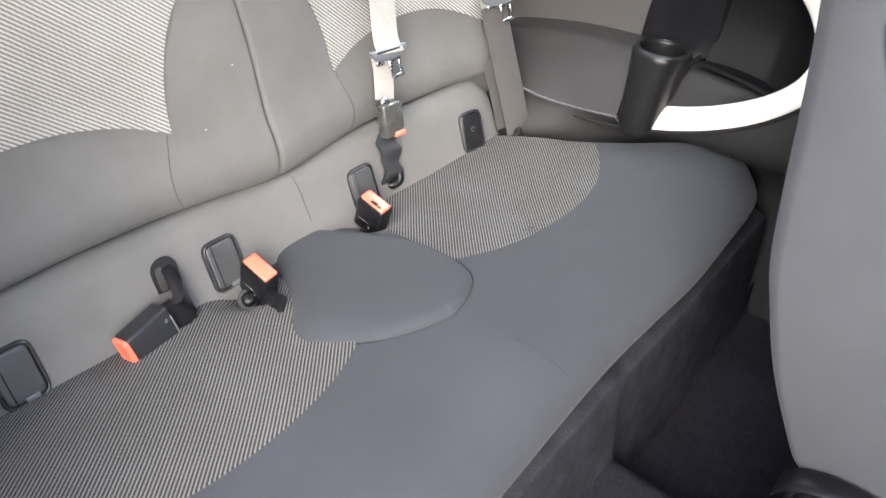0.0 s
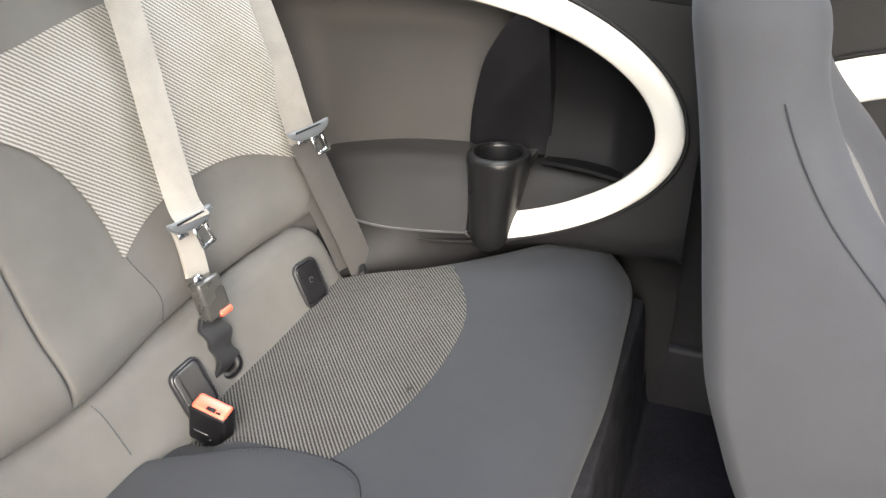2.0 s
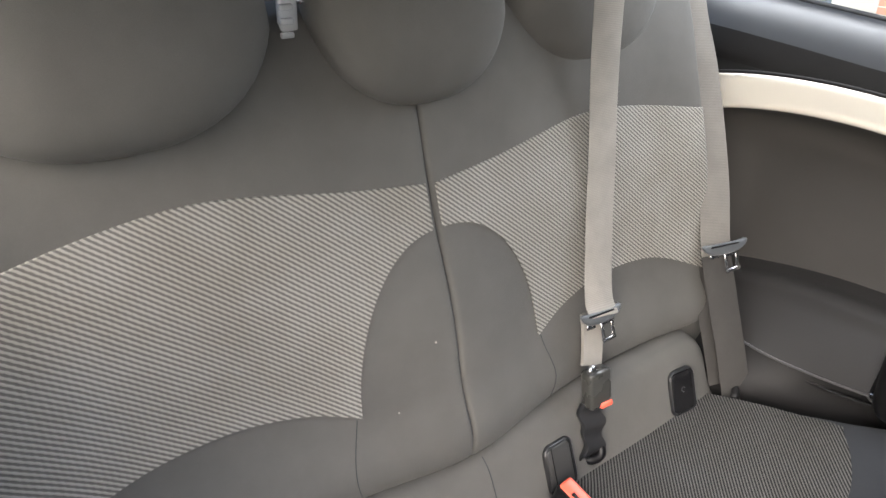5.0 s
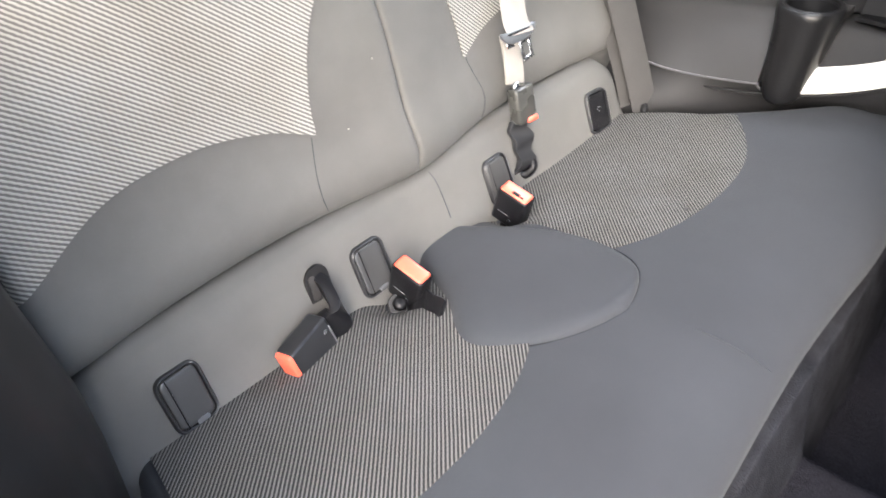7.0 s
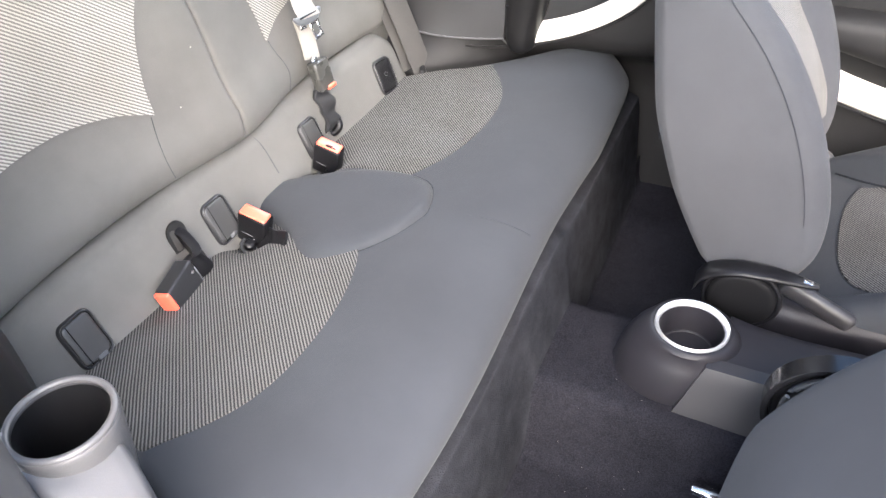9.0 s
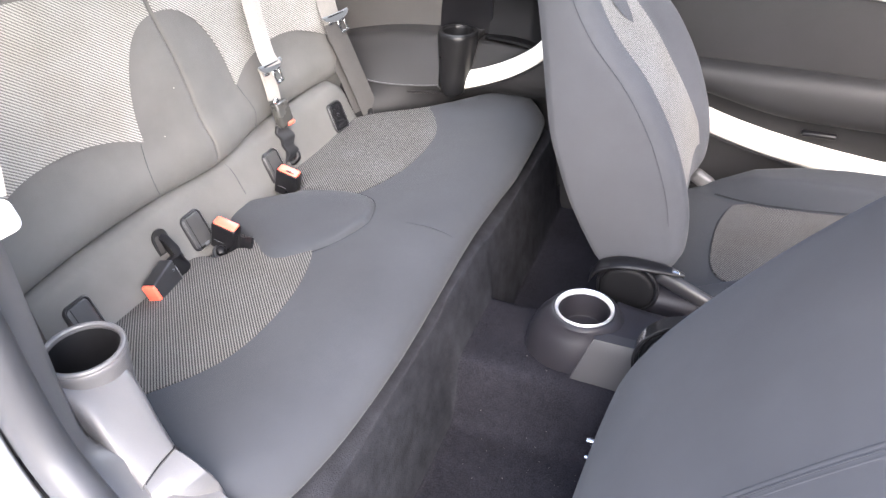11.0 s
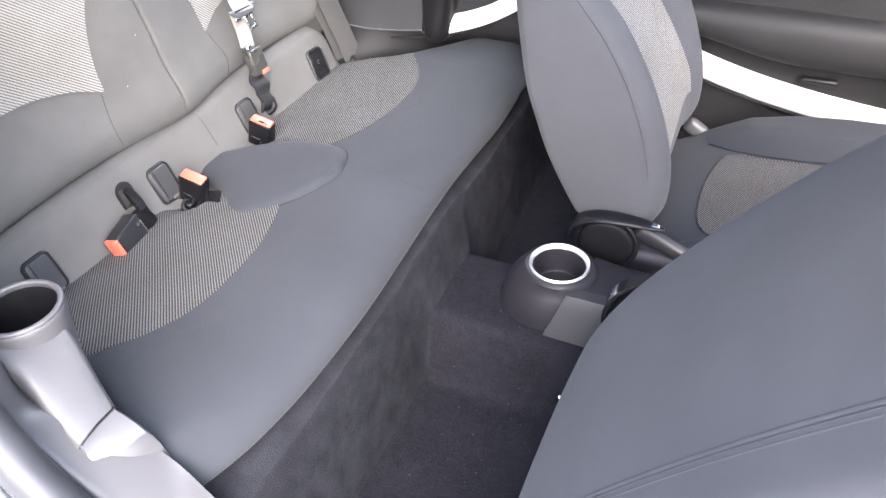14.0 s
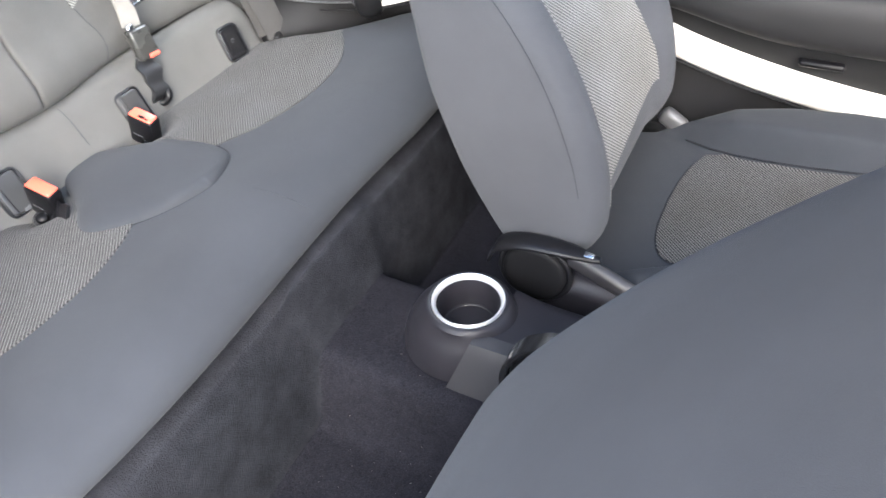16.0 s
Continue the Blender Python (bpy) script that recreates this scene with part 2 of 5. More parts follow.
def grid(bm, rows, close_u=False, close_v=False):
    """Quads over rows of points; returns the rows of vertices."""
    vs = [[bm.verts.new(p) for p in r] for r in rows]
    n, k = len(vs), len(vs[0])
    for i in range(n if close_u else n - 1):
        for j in range(k if close_v else k - 1):
            bm.faces.new((vs[i][j], vs[(i + 1) % n][j], vs[(i + 1) % n][(j + 1) % k], vs[i][(j + 1) % k]))
    return vs


def loft(rings, caps=True):
    """A closed skin over closed rings of points."""
    bm = bmesh.new()
    vs = grid(bm, rings, False, True)
    if caps:
        bm.faces.new(vs[0])
        bm.faces.new(vs[-1])
    return bm


def lathe(profile, centre, n=40, axis=(0, 0, 1), up=None):
    """Profile of (radius, height) turned about an axis through centre."""
    z = Vector(axis).normalized()
    x = z.orthogonal().normalized() if up is None else Vector(up)
    y = z.cross(x)
    rings = [[Vector(centre) + z * h + (x * math.cos(a) + y * math.sin(a)) * r for a in (2 * math.pi * i / n for i in range(n))] for r, h in profile]
    return loft(rings)


def tube(points, radius, n=10, closed=False):
    """A round bar along points; radius may be a function of 0..1."""
    pts = [Vector(p) for p in points]
    rings, side = [], None
    for i, p in enumerate(pts):
        a = pts[i - 1] if i or closed else p
        b = pts[(i + 1) % len(pts)] if i < len(pts) - 1 or closed else p
        d = (b - a).normalized()
        side = (side - d * side.dot(d)).normalized() if side else d.orthogonal().normalized()
        q = d.cross(side)
        r = radius(i / (len(pts) - 1)) if callable(radius) else radius
        rings.append([p + (side * math.cos(t) + q * math.sin(t)) * r for t in (2 * math.pi * k / n for k in range(n))])
    if closed:
        bm = bmesh.new()
        grid(bm, rings, True, True)
        return bm
    return loft(rings)


def smooth_line(points, n):
    """A rounded line through points (Catmull-Rom), n steps to a stretch."""
    p = [Vector(q) for q in points]
    p = [2 * p[0] - p[1], *p, 2 * p[-1] - p[-2]]
    out = []
    for i in range(1, len(p) - 2):
        for k in range(n):
            t = k / n
            out.append(0.5 * (2 * p[i] + (p[i + 1] - p[i - 1]) * t + (2 * p[i - 1] - 5 * p[i] + 4 * p[i + 1] - p[i + 2]) * t * t
                              + (3 * p[i] - p[i - 1] - 3 * p[i + 1] + p[i + 2]) * t ** 3))
    return out + [p[-2]]


def ribbon(centre, across, width, thick=0.0014):
    """A strap along centre points; across: its width's direction at each point, or one for all."""
    pts = [Vector(p) for p in centre]
    rings = []
    for i, p in enumerate(pts):
        d = (pts[min(i + 1, len(pts) - 1)] - pts[max(i - 1, 0)]).normalized()
        s = Vector(across[i] if isinstance(across[0], (tuple, Vector)) else across)
        s = (s - d * s.dot(d)).normalized()
        q = d.cross(s)
        w, h = s * width / 2, q * thick / 2
        rings.append([p - w - h * 0.4, p - w * 0.94 - h, p + w * 0.94 - h, p + w - h * 0.4, p + w + h * 0.4, p + w * 0.94 + h, p - w * 0.94 + h, p - w + h * 0.4])
    return loft(rings)


def rbox(size, centre=(0, 0, 0), r=0.004, seg=2, m=None):
    """A box with rounded edges."""
    bm = bmesh.new()
    bmesh.ops.create_cube(bm, size=1)
    bmesh.ops.scale(bm, vec=size, verts=bm.verts)
    bmesh.ops.bevel(bm, geom=bm.edges[:], offset=r, segments=seg, profile=0.5, affect="EDGES")
    bmesh.ops.transform(bm, matrix=Matrix.Translation(centre) @ (m or Matrix()), verts=bm.verts)
    return bm


def spread(a, b, n, ease=0.0):
    """n numbers from a to b, closer together at both ends for ease above 0."""
    out = []
    for i in range(n):
        t = i / (n - 1)
        s = 0.5 - 0.5 * math.cos(math.pi * t)
        out.append(a + (b - a) * (t * (1 - ease) + s * ease))
    return out


def lip(d, r):
    """How far a rounded edge of radius r falls back, d inside the edge."""
    if d >= r:
        return 0.0
    k = 1 - max(d, 0) / r
    return r * (1 - math.sqrt(max(0.0, 1 - k * k)))


def slab(surface, us, vs, back, r, edges=(1, 1, 1, 1)):
    """A padded board: surface(u, v) gives its face, back(u, v) the way to its rear; edges are rounded by r (u low, u high, v low, v high)."""
    front, rear = [], []
    for u in us:
        a, b = [], []
        for v in vs:
            p, q = Vector(surface(u, v)), Vector(back(u, v))
            fall = 0.0
            for d, on in ((u - us[0], edges[0]), (us[-1] - u, edges[1]), (v - vs[0], edges[2]), (vs[-1] - v, edges[3])):
                if on:
                    fall += lip(d, r)
            fall = min(fall, r)
            a.append(p + q.normalized() * fall)
            b.append(p + q)
        front.append(a)
        rear.append(b)
    bm = bmesh.new()
    f, g = grid(bm, front), grid(bm, rear)
    n, k = len(us), len(vs)
    for i in range(n - 1):
        for j in (0, k - 1):
            bm.faces.new((f[i][j], f[i + 1][j], g[i + 1][j], g[i][j]))
    for j in range(k - 1):
        for i in (0, n - 1):
            bm.faces.new((f[i][j], f[i][j + 1], g[i][j + 1], g[i][j]))
    return bm


def patch(surface, us, low, high, n, off, hem):
    """A sewn-in panel that lies on surface(u, v) between v = low(u) and v = high(u), proud by off, its hem tucked in."""
    rows = []
    for u in us:
        a, b = low(u), high(u)
        rows.append([Vector(surface(u, a + (b - a) * t)) + Vector(off) * (1 if 0 < i < n - 1 and u not in (us[0], us[-1]) else -hem)
                     for i, t in enumerate([0, 0.004, *spread(0.02, 0.98, n - 4), 0.996, 1])])
    bm = bmesh.new()
    grid(bm, rows)
    return bm


def bell(x, w):
    return math.exp(-(x / w) ** 2)


def table(x, xs, ys):
    return float(np.interp(x, xs, ys))


def fair(xs, ys):
    """A smooth function through the given points."""
    xs, ys = list(xs), list(ys)
    m = [(ys[min(i + 1, len(xs) - 1)] - ys[max(i - 1, 0)]) / (xs[min(i + 1, len(xs) - 1)] - xs[max(i - 1, 0)]) for i in range(len(xs))]

    def f(x):
        x = min(max(x, xs[0]), xs[-1])
        i = min(max(int(np.searchsorted(xs, x)) - 1, 0), len(xs) - 2)
        h = xs[i + 1] - xs[i]
        t = (x - xs[i]) / h
        return ((2 * t ** 3 - 3 * t * t + 1) * ys[i] + (t ** 3 - 2 * t * t + t) * h * m[i] + (3 * t * t - 2 * t ** 3) * ys[i + 1] + (t ** 3 - t * t) * h * m[i + 1])
    return f


# ---- the shell of the car: floor, tunnel, roof, walls ----
def floor_height(x, y):
    """Carpet: two footwells with the tunnel between, and the riser under the rear seat."""
    tunnel = 1 / (1 + math.exp((abs(y - 0.548) - 0.116) / 0.008))
    z = 0.275 + 0.135 * tunnel
    k, q = min(1, max(0, (-0.146 - x) / 0.030)), min(1, max(0, (-0.174 - x) / 0.09))
    rise = 0.87 * k * k * (3 - 2 * k) + 0.12 * q
    return z + (0.552 - z) * rise + 0.004 * noise.noise((x * 9, y * 9, 0))


def build_floor():
    bm = bmesh.new()
    xs = sorted(set([-0.158, -0.153] + spread(-0.148, -0.08, 18) + spread(-0.07, 1.3, 60)))
    ys = sorted(set(spread(-0.13, 1.275, 112) + spread(0.39, 0.48, 18) + spread(0.62, 0.71, 18)))
    grid(bm, [[(x, y, floor_height(x, y) - (0.012 if x < -0.150 else 0)) for y in ys] for x in xs])
    return tagged(part("floor", bm, CARPET), "charcoal carpet over the footwells and centre tunnel", "carpet", kind="structure")


build_floor()


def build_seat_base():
    bm = bmesh.new()
    xs = [-0.32, *spread(-0.27, -0.182, 10), *spread(-0.178, -0.148, 22)]
    grid(bm, [[(x, y, floor_height(x, y)) for y in spread(-0.06, 1.20, 100)] for x in xs])
    return tagged(part("seat_base", bm, FELT), "grey felt covered step under the rear seat", "seat base", kind="structure")


build_seat_base()


def build_crumbs():
    """Lint and crumbs trodden into the carpet beside the tunnel."""
    rnd = random.Random(5)
    verts, faces = [], []
    for _ in range(60):
        x, y = rnd.uniform(-0.10, 0.22), min(0.53, max(0.05, rnd.gauss(0.37, 0.09)))
        z, r = floor_height(x, y) + 0.0012, rnd.uniform(0.0003, 0.0008)
        k = len(verts)
        verts += [(x - r, y, z - r), (x, y - r, z - r), (x + r * 1.4, y + r * 0.3, z - r), (x, y + r, z - r), (x, y, z + r * 0.7)]
        faces += [(k, k + 1, k + 4), (k + 1, k + 2, k + 4), (k + 2, k + 3, k + 4), (k + 3, k, k + 4)]
    me = bpy.data.meshes.new("crumbs")
    me.from_pydata(verts, [], faces)
    me.materials.append(WEB_DARK)
    return tagged(new("crumbs", me), "tiny pale crumbs and lint on the dark carpet", "crumbs", kind="stuff")


build_crumbs()

sub = rbox((3.3, 1.46, 0.06), (0.25, C, 0.205), 0.01)
tagged(part("floor_pan", sub, PAINT), "white painted steel floor pan under the carpet", "floor pan", kind="structure")


def build_roof():
    """Headliner and roof skin, bowed."""
    def top(x, y):
        return (x, y, 1.425 - 0.05 * ((y - C) / 0.6) ** 2 - 0.035 * ((x - 0.05) / 0.9) ** 2)
    # a frame of headliner round an added unseen glass roof that lets light in
    strips = [(-1.15, -0.44, -0.56, 0.56), (0.22, 0.72, -0.56, 0.56), (-0.44, 0.22, -0.56, -0.43), (-0.44, 0.22, 0.43, 0.56)]
    whole = bmesh.new()
    for x0, x1, y0, y1 in strips:
        bm = slab(top, spread(x0, x1, 14), spread(C + y0, C + y1, 14), lambda x, y: (0, 0, 0.045), 0.01)
        me = bpy.data.meshes.new("strip")
        bm.to_mesh(me)
        bm.free()
        whole.from_mesh(me)
        bpy.data.meshes.remove(me)
    rows = [[top(x, y) for y in spread(C - 0.43, C + 0.43, 12)] for x in spread(-0.44, 0.22, 12)]
    bm = bmesh.new()
    grid(bm, rows)
    pane = tagged(part("unseen_roof_pane", bm, GLASS), "added clear roof pane, unseen, to let light in", "window", kind="structure")
    pane.visible_shadow = False
    return tagged(part("ceiling", whole, LINER), "pale grey fabric headliner round an added roof pane", "headliner", kind="structure")


build_roof()


def pillar(name, points, radius, mat, label):
    return tagged(part(name, tube(smooth_line(points, 6), radius, 12), mat), label, "pillar", kind="structure")


# roof rails and pillars close the cabin round the windows
for s, tag in ((1, "far"), (-1, "near")):
    yb, yt = C + s * 0.70, C + s * 0.545
    pillar("roof_rail_" + tag, [(-1.15, C + s * 0.50, 1.34), (-0.5, yt, 1.375), (0.3, yt, 1.375), (0.75, C + s * 0.53, 1.34)], 0.035, LINER, "pale grey roof rail over the windows")
    pillar("windscreen_pillar_" + tag, [(0.72, C + s * 0.53, 1.34), (1.05, C + s * 0.62, 1.16), (1.32, yb, 0.98)], 0.04, SHOULDER, "dark windscreen pillar")
    pillar("rear_pillar_" + tag, [(-1.14, C + s * 0.50, 1.35), (-1.24, C + s * 0.60, 1.15), (-1.3, C + s * 0.64, 0.98)], 0.06, SHOULDER, "dark rear corner pillar")
pillar("centre_pillar_far", [(-0.075, C + 0.545, 1.37), (-0.085, C + 0.63, 1.25), (-0.09, C + 0.705, 1.08)], 0.035, SHOULDER, "dark pillar between the far windows")

# wide pillar out of view, added to keep light off the near backrest
bm = slab(lambda x, z: (x, -0.055 + 0.06 * (z - 1.0) - 0.35 * max(0, x + 0.50), z), spread(-0.56, -0.41, 10), spread(0.98, 1.385, 14), lambda x, z: (0, -0.07, 0), 0.015)
tagged(part("pillar_blocker_near", bm, STRIP), "unseen grey pillar blocking light behind the near door opening", "pillar", kind="structure")
bm = bmesh.new()
grid(bm, [[Vector((x, -0.135 + 0.10 * k ** 1.4, 1.04 + 0.33 * k)) for k in spread(0, 1, 8)] for x in spread(-1.15, -0.54, 8)])
pane = tagged(part("window_4", bm, GLASS), "clear near rear quarter window pane", "window", kind="structure")
pane.visible_shadow = False
dash = rbox((0.45, 1.36, 0.5), (1.2, C, 0.73), 0.08, 4)
tagged(part("dashboard", dash, PANEL), "dark plastic dashboard under the windscreen", "dashboard", kind="structure")
# tailgate lining made taller to cut the light from behind
tail = rbox((0.05, 1.24, 0.99), (-1.32, C, 0.74), 0.02)
tagged(part("tailgate_panel", tail, VINYL), "dark tailgate lining raised to block light from behind", "tailgate panel", kind="structure")
sill = rbox((1.40, 0.05, 0.18), (0.46, 1.268, 0.315), 0.012, 3)
tagged(part("door_sill", sill, PANEL), "dark plastic sill trim along the far door", "sill trim", kind="structure")
boot = rbox((0.62, 1.24, 0.05), (-1.0, C, 0.40), 0.01)
tagged(part("boot_floor", boot, CARPET), "charcoal carpeted boot floor behind the seats", "boot floor", kind="structure")
shelf = rbox((0.40, 1.16, 0.025), (-1.10, C, 1.02), 0.008)
tagged(part("parcel_shelf", shelf, CARPET), "dark parcel shelf behind the rear backrest", "parcel shelf", kind="structure")


# ---- rear seat cushion ----
CUSH_X = [-0.70, -0.66, -0.60, -0.54, -0.444, -0.36, -0.30, -0.255, -0.215, -0.190, -0.176]
CUSH_Z = [0.540, 0.554, 0.571, 0.583, 0.5905, 0.598, 0.6045, 0.6055, 0.599, 0.588, 0.577]
cush_top = fair(CUSH_X, CUSH_Z)
half_width = fair([-0.70, -0.62, -0.54, -0.45, -0.38, -0.32, -0.26, -0.16], [0.478, 0.494, 0.511, 0.538, 0.563, 0.586, 0.606, 0.622])


def cushion_z(x, y):
    d = min(abs(y - 0.26), abs(y - 0.845))
    side = min(1, max(0, (abs(y - C) / half_width(x) - 0.72) / 0.28))
    rise = 0.022 * side * side * min(1, max(0, (x + 0.52) / 0.18)) * min(1, max(0, (-0.175 - x) / 0.05))
    return cush_top(x) + rise - 0.010 * bell(d, 0.13) * bell(x + 0.50, 0.14) + 0.004 * bell(y - C, 0.1) * bell(x + 0.3, 0.1) - 0.030 * bell(x + 0.625, 0.040) * (bell(y - 0.422, 0.034) + bell(y - 0.660, 0.034))


NOSE = fair([-0.08, 0.0, 0.05, 0.10, 0.20, 0.30, 0.42, 0.54, 0.65, 0.76, 0.87, 0.96, 1.03, 1.10, 1.15, 1.19],
            [-0.058, -0.032, -0.022, -0.015, -0.009, -0.008, -0.012, -0.017, -0.019, -0.015, -0.009, -0.011, -0.014, -0.017, -0.022, -0.032])
far_side = fair([-0.70, -0.62, -0.54, -0.45, -0.38, -0.32, -0.26, -0.16], [0.0, 0.002, 0.010, 0.016, 0.022, 0.027, 0.030, 0.028])


def across(x, v):
    """How far out from the middle the cushion lies: v runs from -1 at the near end to 1 at the far end."""
    return v * half_width(x) - 0.012 * max(0, -v) ** 4 + far_side(x) * max(0, v) ** 3


def cushion_front(y):
    """Where the nose of the cushion stands, across the car."""
    return NOSE(y)


def build_rear_cushion():
    t = thing("rear_seat_cushion", (-0.42, C, 0.42), "grey cloth rear bench cushion in a shaded tone with ribbed inserts", "seat cushion")
    tops = [-0.70, -0.68, -0.65, *spread(-0.62, -0.27, 22), -0.255, -0.24, -0.228, -0.216, -0.206, -0.197, -0.189, -0.182, -0.176]
    nose = [(-0.1705, 0.567), (-0.168, 0.559), (-0.169, 0.552), (-0.174, 0.546), (-0.183, 0.542), (-0.205, 0.538), (-0.25, 0.530), (-0.70, 0.440)]
    rings = []
    r = 0.024
    ends = [0.0, 0.0015, 0.004, 0.009, 0.016]
    for w in [*ends, *spread(r, 1.18 - r, 66), *(1.18 - e for e in reversed(ends))]:
        k = lip(min(w, 1.18 - w), r)
        v = w / 0.59 - 1
        ring = []
        for i, x in enumerate(tops):
            f = (x + 0.70) / 0.52
            y = C + across(x, v)
            ring.append(Vector((x + cushion_front(y) * f ** 2 - k * 0.8 * f ** 3, y, cushion_z(x, y) - k)))
        for x, z in nose:
            f = min(1, max(0, (x + 0.70) / 0.52))
            y = C + across(max(x, -0.62), v)
            ring.append(Vector((x + cushion_front(y) * f ** 2 - k * 0.8 * f, y, z - (k * 0.5 if z > 0.55 else 0))))
        rings.append(ring)
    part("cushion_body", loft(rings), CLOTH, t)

    def on(y, x):
        f = max(0, (x + 0.70) / 0.52)
        return (x + cushion_front(y) * f ** 2, y, cushion_z(x, y))
    edge = fair([0.0, 0.041, 0.084, 0.144, 0.215, 0.32, 0.40, 0.470], [-0.480, -0.455, -0.424, -0.396, -0.385, -0.388, -0.406, -0.440])
    xs = spread(-0.70, -0.40, 60)

    def start(y):
        return max(-0.672, table(abs(y - C) + 0.010, [half_width(x) for x in xs], xs))
    for name, ys in (("seat_insert", spread(0.026, 0.470, 70)), ("seat_insert", spread(0.634, 1.078, 70))):
        flip = ys[0] > 0.5
        part(name, patch(on, ys, start, lambda y: edge(1.104 - y if flip else y), 40, (0, 0, 0.0022), 2.0), STRIPE_SEAT, t, "ribbed woven insert in a shaded tone")

    # a small dark stain at the front of the far insert
    rows = []
    for r in (0.001, 0.003, 0.005, 0.0065):
        row = []
        for i in range(18):
            a = 2 * math.pi * i / 18
            k = r * (1 + 0.35 * math.sin(3 * a) + 0.2 * math.sin(5 * a + 1))
            x, y = -0.404 + k * 0.55 * math.cos(a), 0.779 + k * math.sin(a)
            row.append(Vector(on(y, x)) + Vector((0, 0, 0.0032 - 0.02 * r)))
        rows.append(row)
    bm = bmesh.new()
    grid(bm, rows, False, True)
    part("stain", bm, BLACK, t, "small dark stain")

    # centre pad, a smooth rounded tongue
    half = fair([-0.655, -0.60, -0.55, -0.512, -0.482, -0.45, -0.415, -0.390, -0.374, -0.3635], [0.050, 0.083, 0.112, 0.145, 0.156, 0.139, 0.106, 0.070, 0.036, 0.004])
    far_half = fair([-0.655, -0.60, -0.55, -0.512, -0.464, -0.424, -0.400, -0.385, -0.372, -0.3635], [0.052, 0.070, 0.086, 0.098, 0.104, 0.098, 0.086, 0.068, 0.038, 0.004])
    rows = []
    for x in [*spread(-0.655, -0.40, 28), -0.392, -0.385, -0.379, -0.374, -0.370, -0.367, -0.365, -0.3638]:
        row = []
        for v in spread(-1, 1, 33):
            q = max(0.0, 1 - abs(v) ** 3.6) ** 0.5
            h = max((half if v < 0 else far_half)(x), 0.002)
            y = 0.541 + v * h
            row.append(Vector((x, y, cushion_z(x, y) - 0.007 + (0.022 + 0.003 * bell(x + 0.5, 0.08)) * q * min(1, (h / 0.05)) ** 0.6)))
        rows.append(row)
    bm = bmesh.new()
    grid(bm, rows)
    part("centre_pad", bm, CLOTH, t, "smooth raised centre pad")
    # contact shade as a dark line where the pad sinks into the cushion
    xs = [*spread(-0.625, -0.40, 24), -0.392, -0.385, -0.379, -0.374, -0.370, -0.367, -0.365]
    outline = [(x, 0.541 - 0.978 * half(x)) for x in xs] + [(-0.3640, 0.541)] + [(x, 0.541 + 0.978 * far_half(x)) for x in reversed(xs)]
    part("pad_contact_shade", tube([(x, y, cushion_z(x, y) + 0.0002) for x, y in outline], 0.0010, 6), FELT, t, "dark line of contact shade round the centre pad")
    line = [(x, 0.548 + 0.05 * (x + 0.36), cushion_z(x, 0.548) + 0.0002) for x in spread(-0.36, -0.20, 12)]
    part("seam", tube(line, 0.0006, 6), CLOTH, t)
    return t


build_rear_cushion()


# ---- rear backrests ----
back_x = fair([0.60, 0.66, 0.70, 0.77, 0.85, 0.93, 1.0, 1.06, 1.12, 1.16, 1.20], [-0.735, -0.722, -0.726, -0.742, -0.757, -0.772, -0.790, -0.806, -0.823, -0.838, -0.86])


def backrest_x(y, z):
    d = abs(y - C)
    ridge = 0.026 * bell(d, 0.115) * (1 / (1 + math.exp((z - 0.90) / 0.03)))
    wing = 0.020 * bell(d - 0.50, 0.07) * bell(z - 0.85, 0.25)
    roll = 0.010 * bell(z - 0.70, 0.035)
    return back_x(z) + ridge + wing + roll - 0.006 * bell(d - 0.28, 0.12)


PAT_TOP = fair([0.0, 0.10, 0.25, 0.34, 0.52], [0.996, 1.008, 1.030, 1.028, 1.004])
PAT_LOW = fair([0.138, 0.20, 0.29, 0.40, 0.52], [0.762, 0.787, 0.803, 0.795, 0.748])


def pattern_low(y):
    d = abs(y - C)
    if d < 0.138:
        return 0.762 + 0.186 * max(0.0, 1 - (d / 0.138) ** 2.4) ** 0.55
    return PAT_LOW(d)


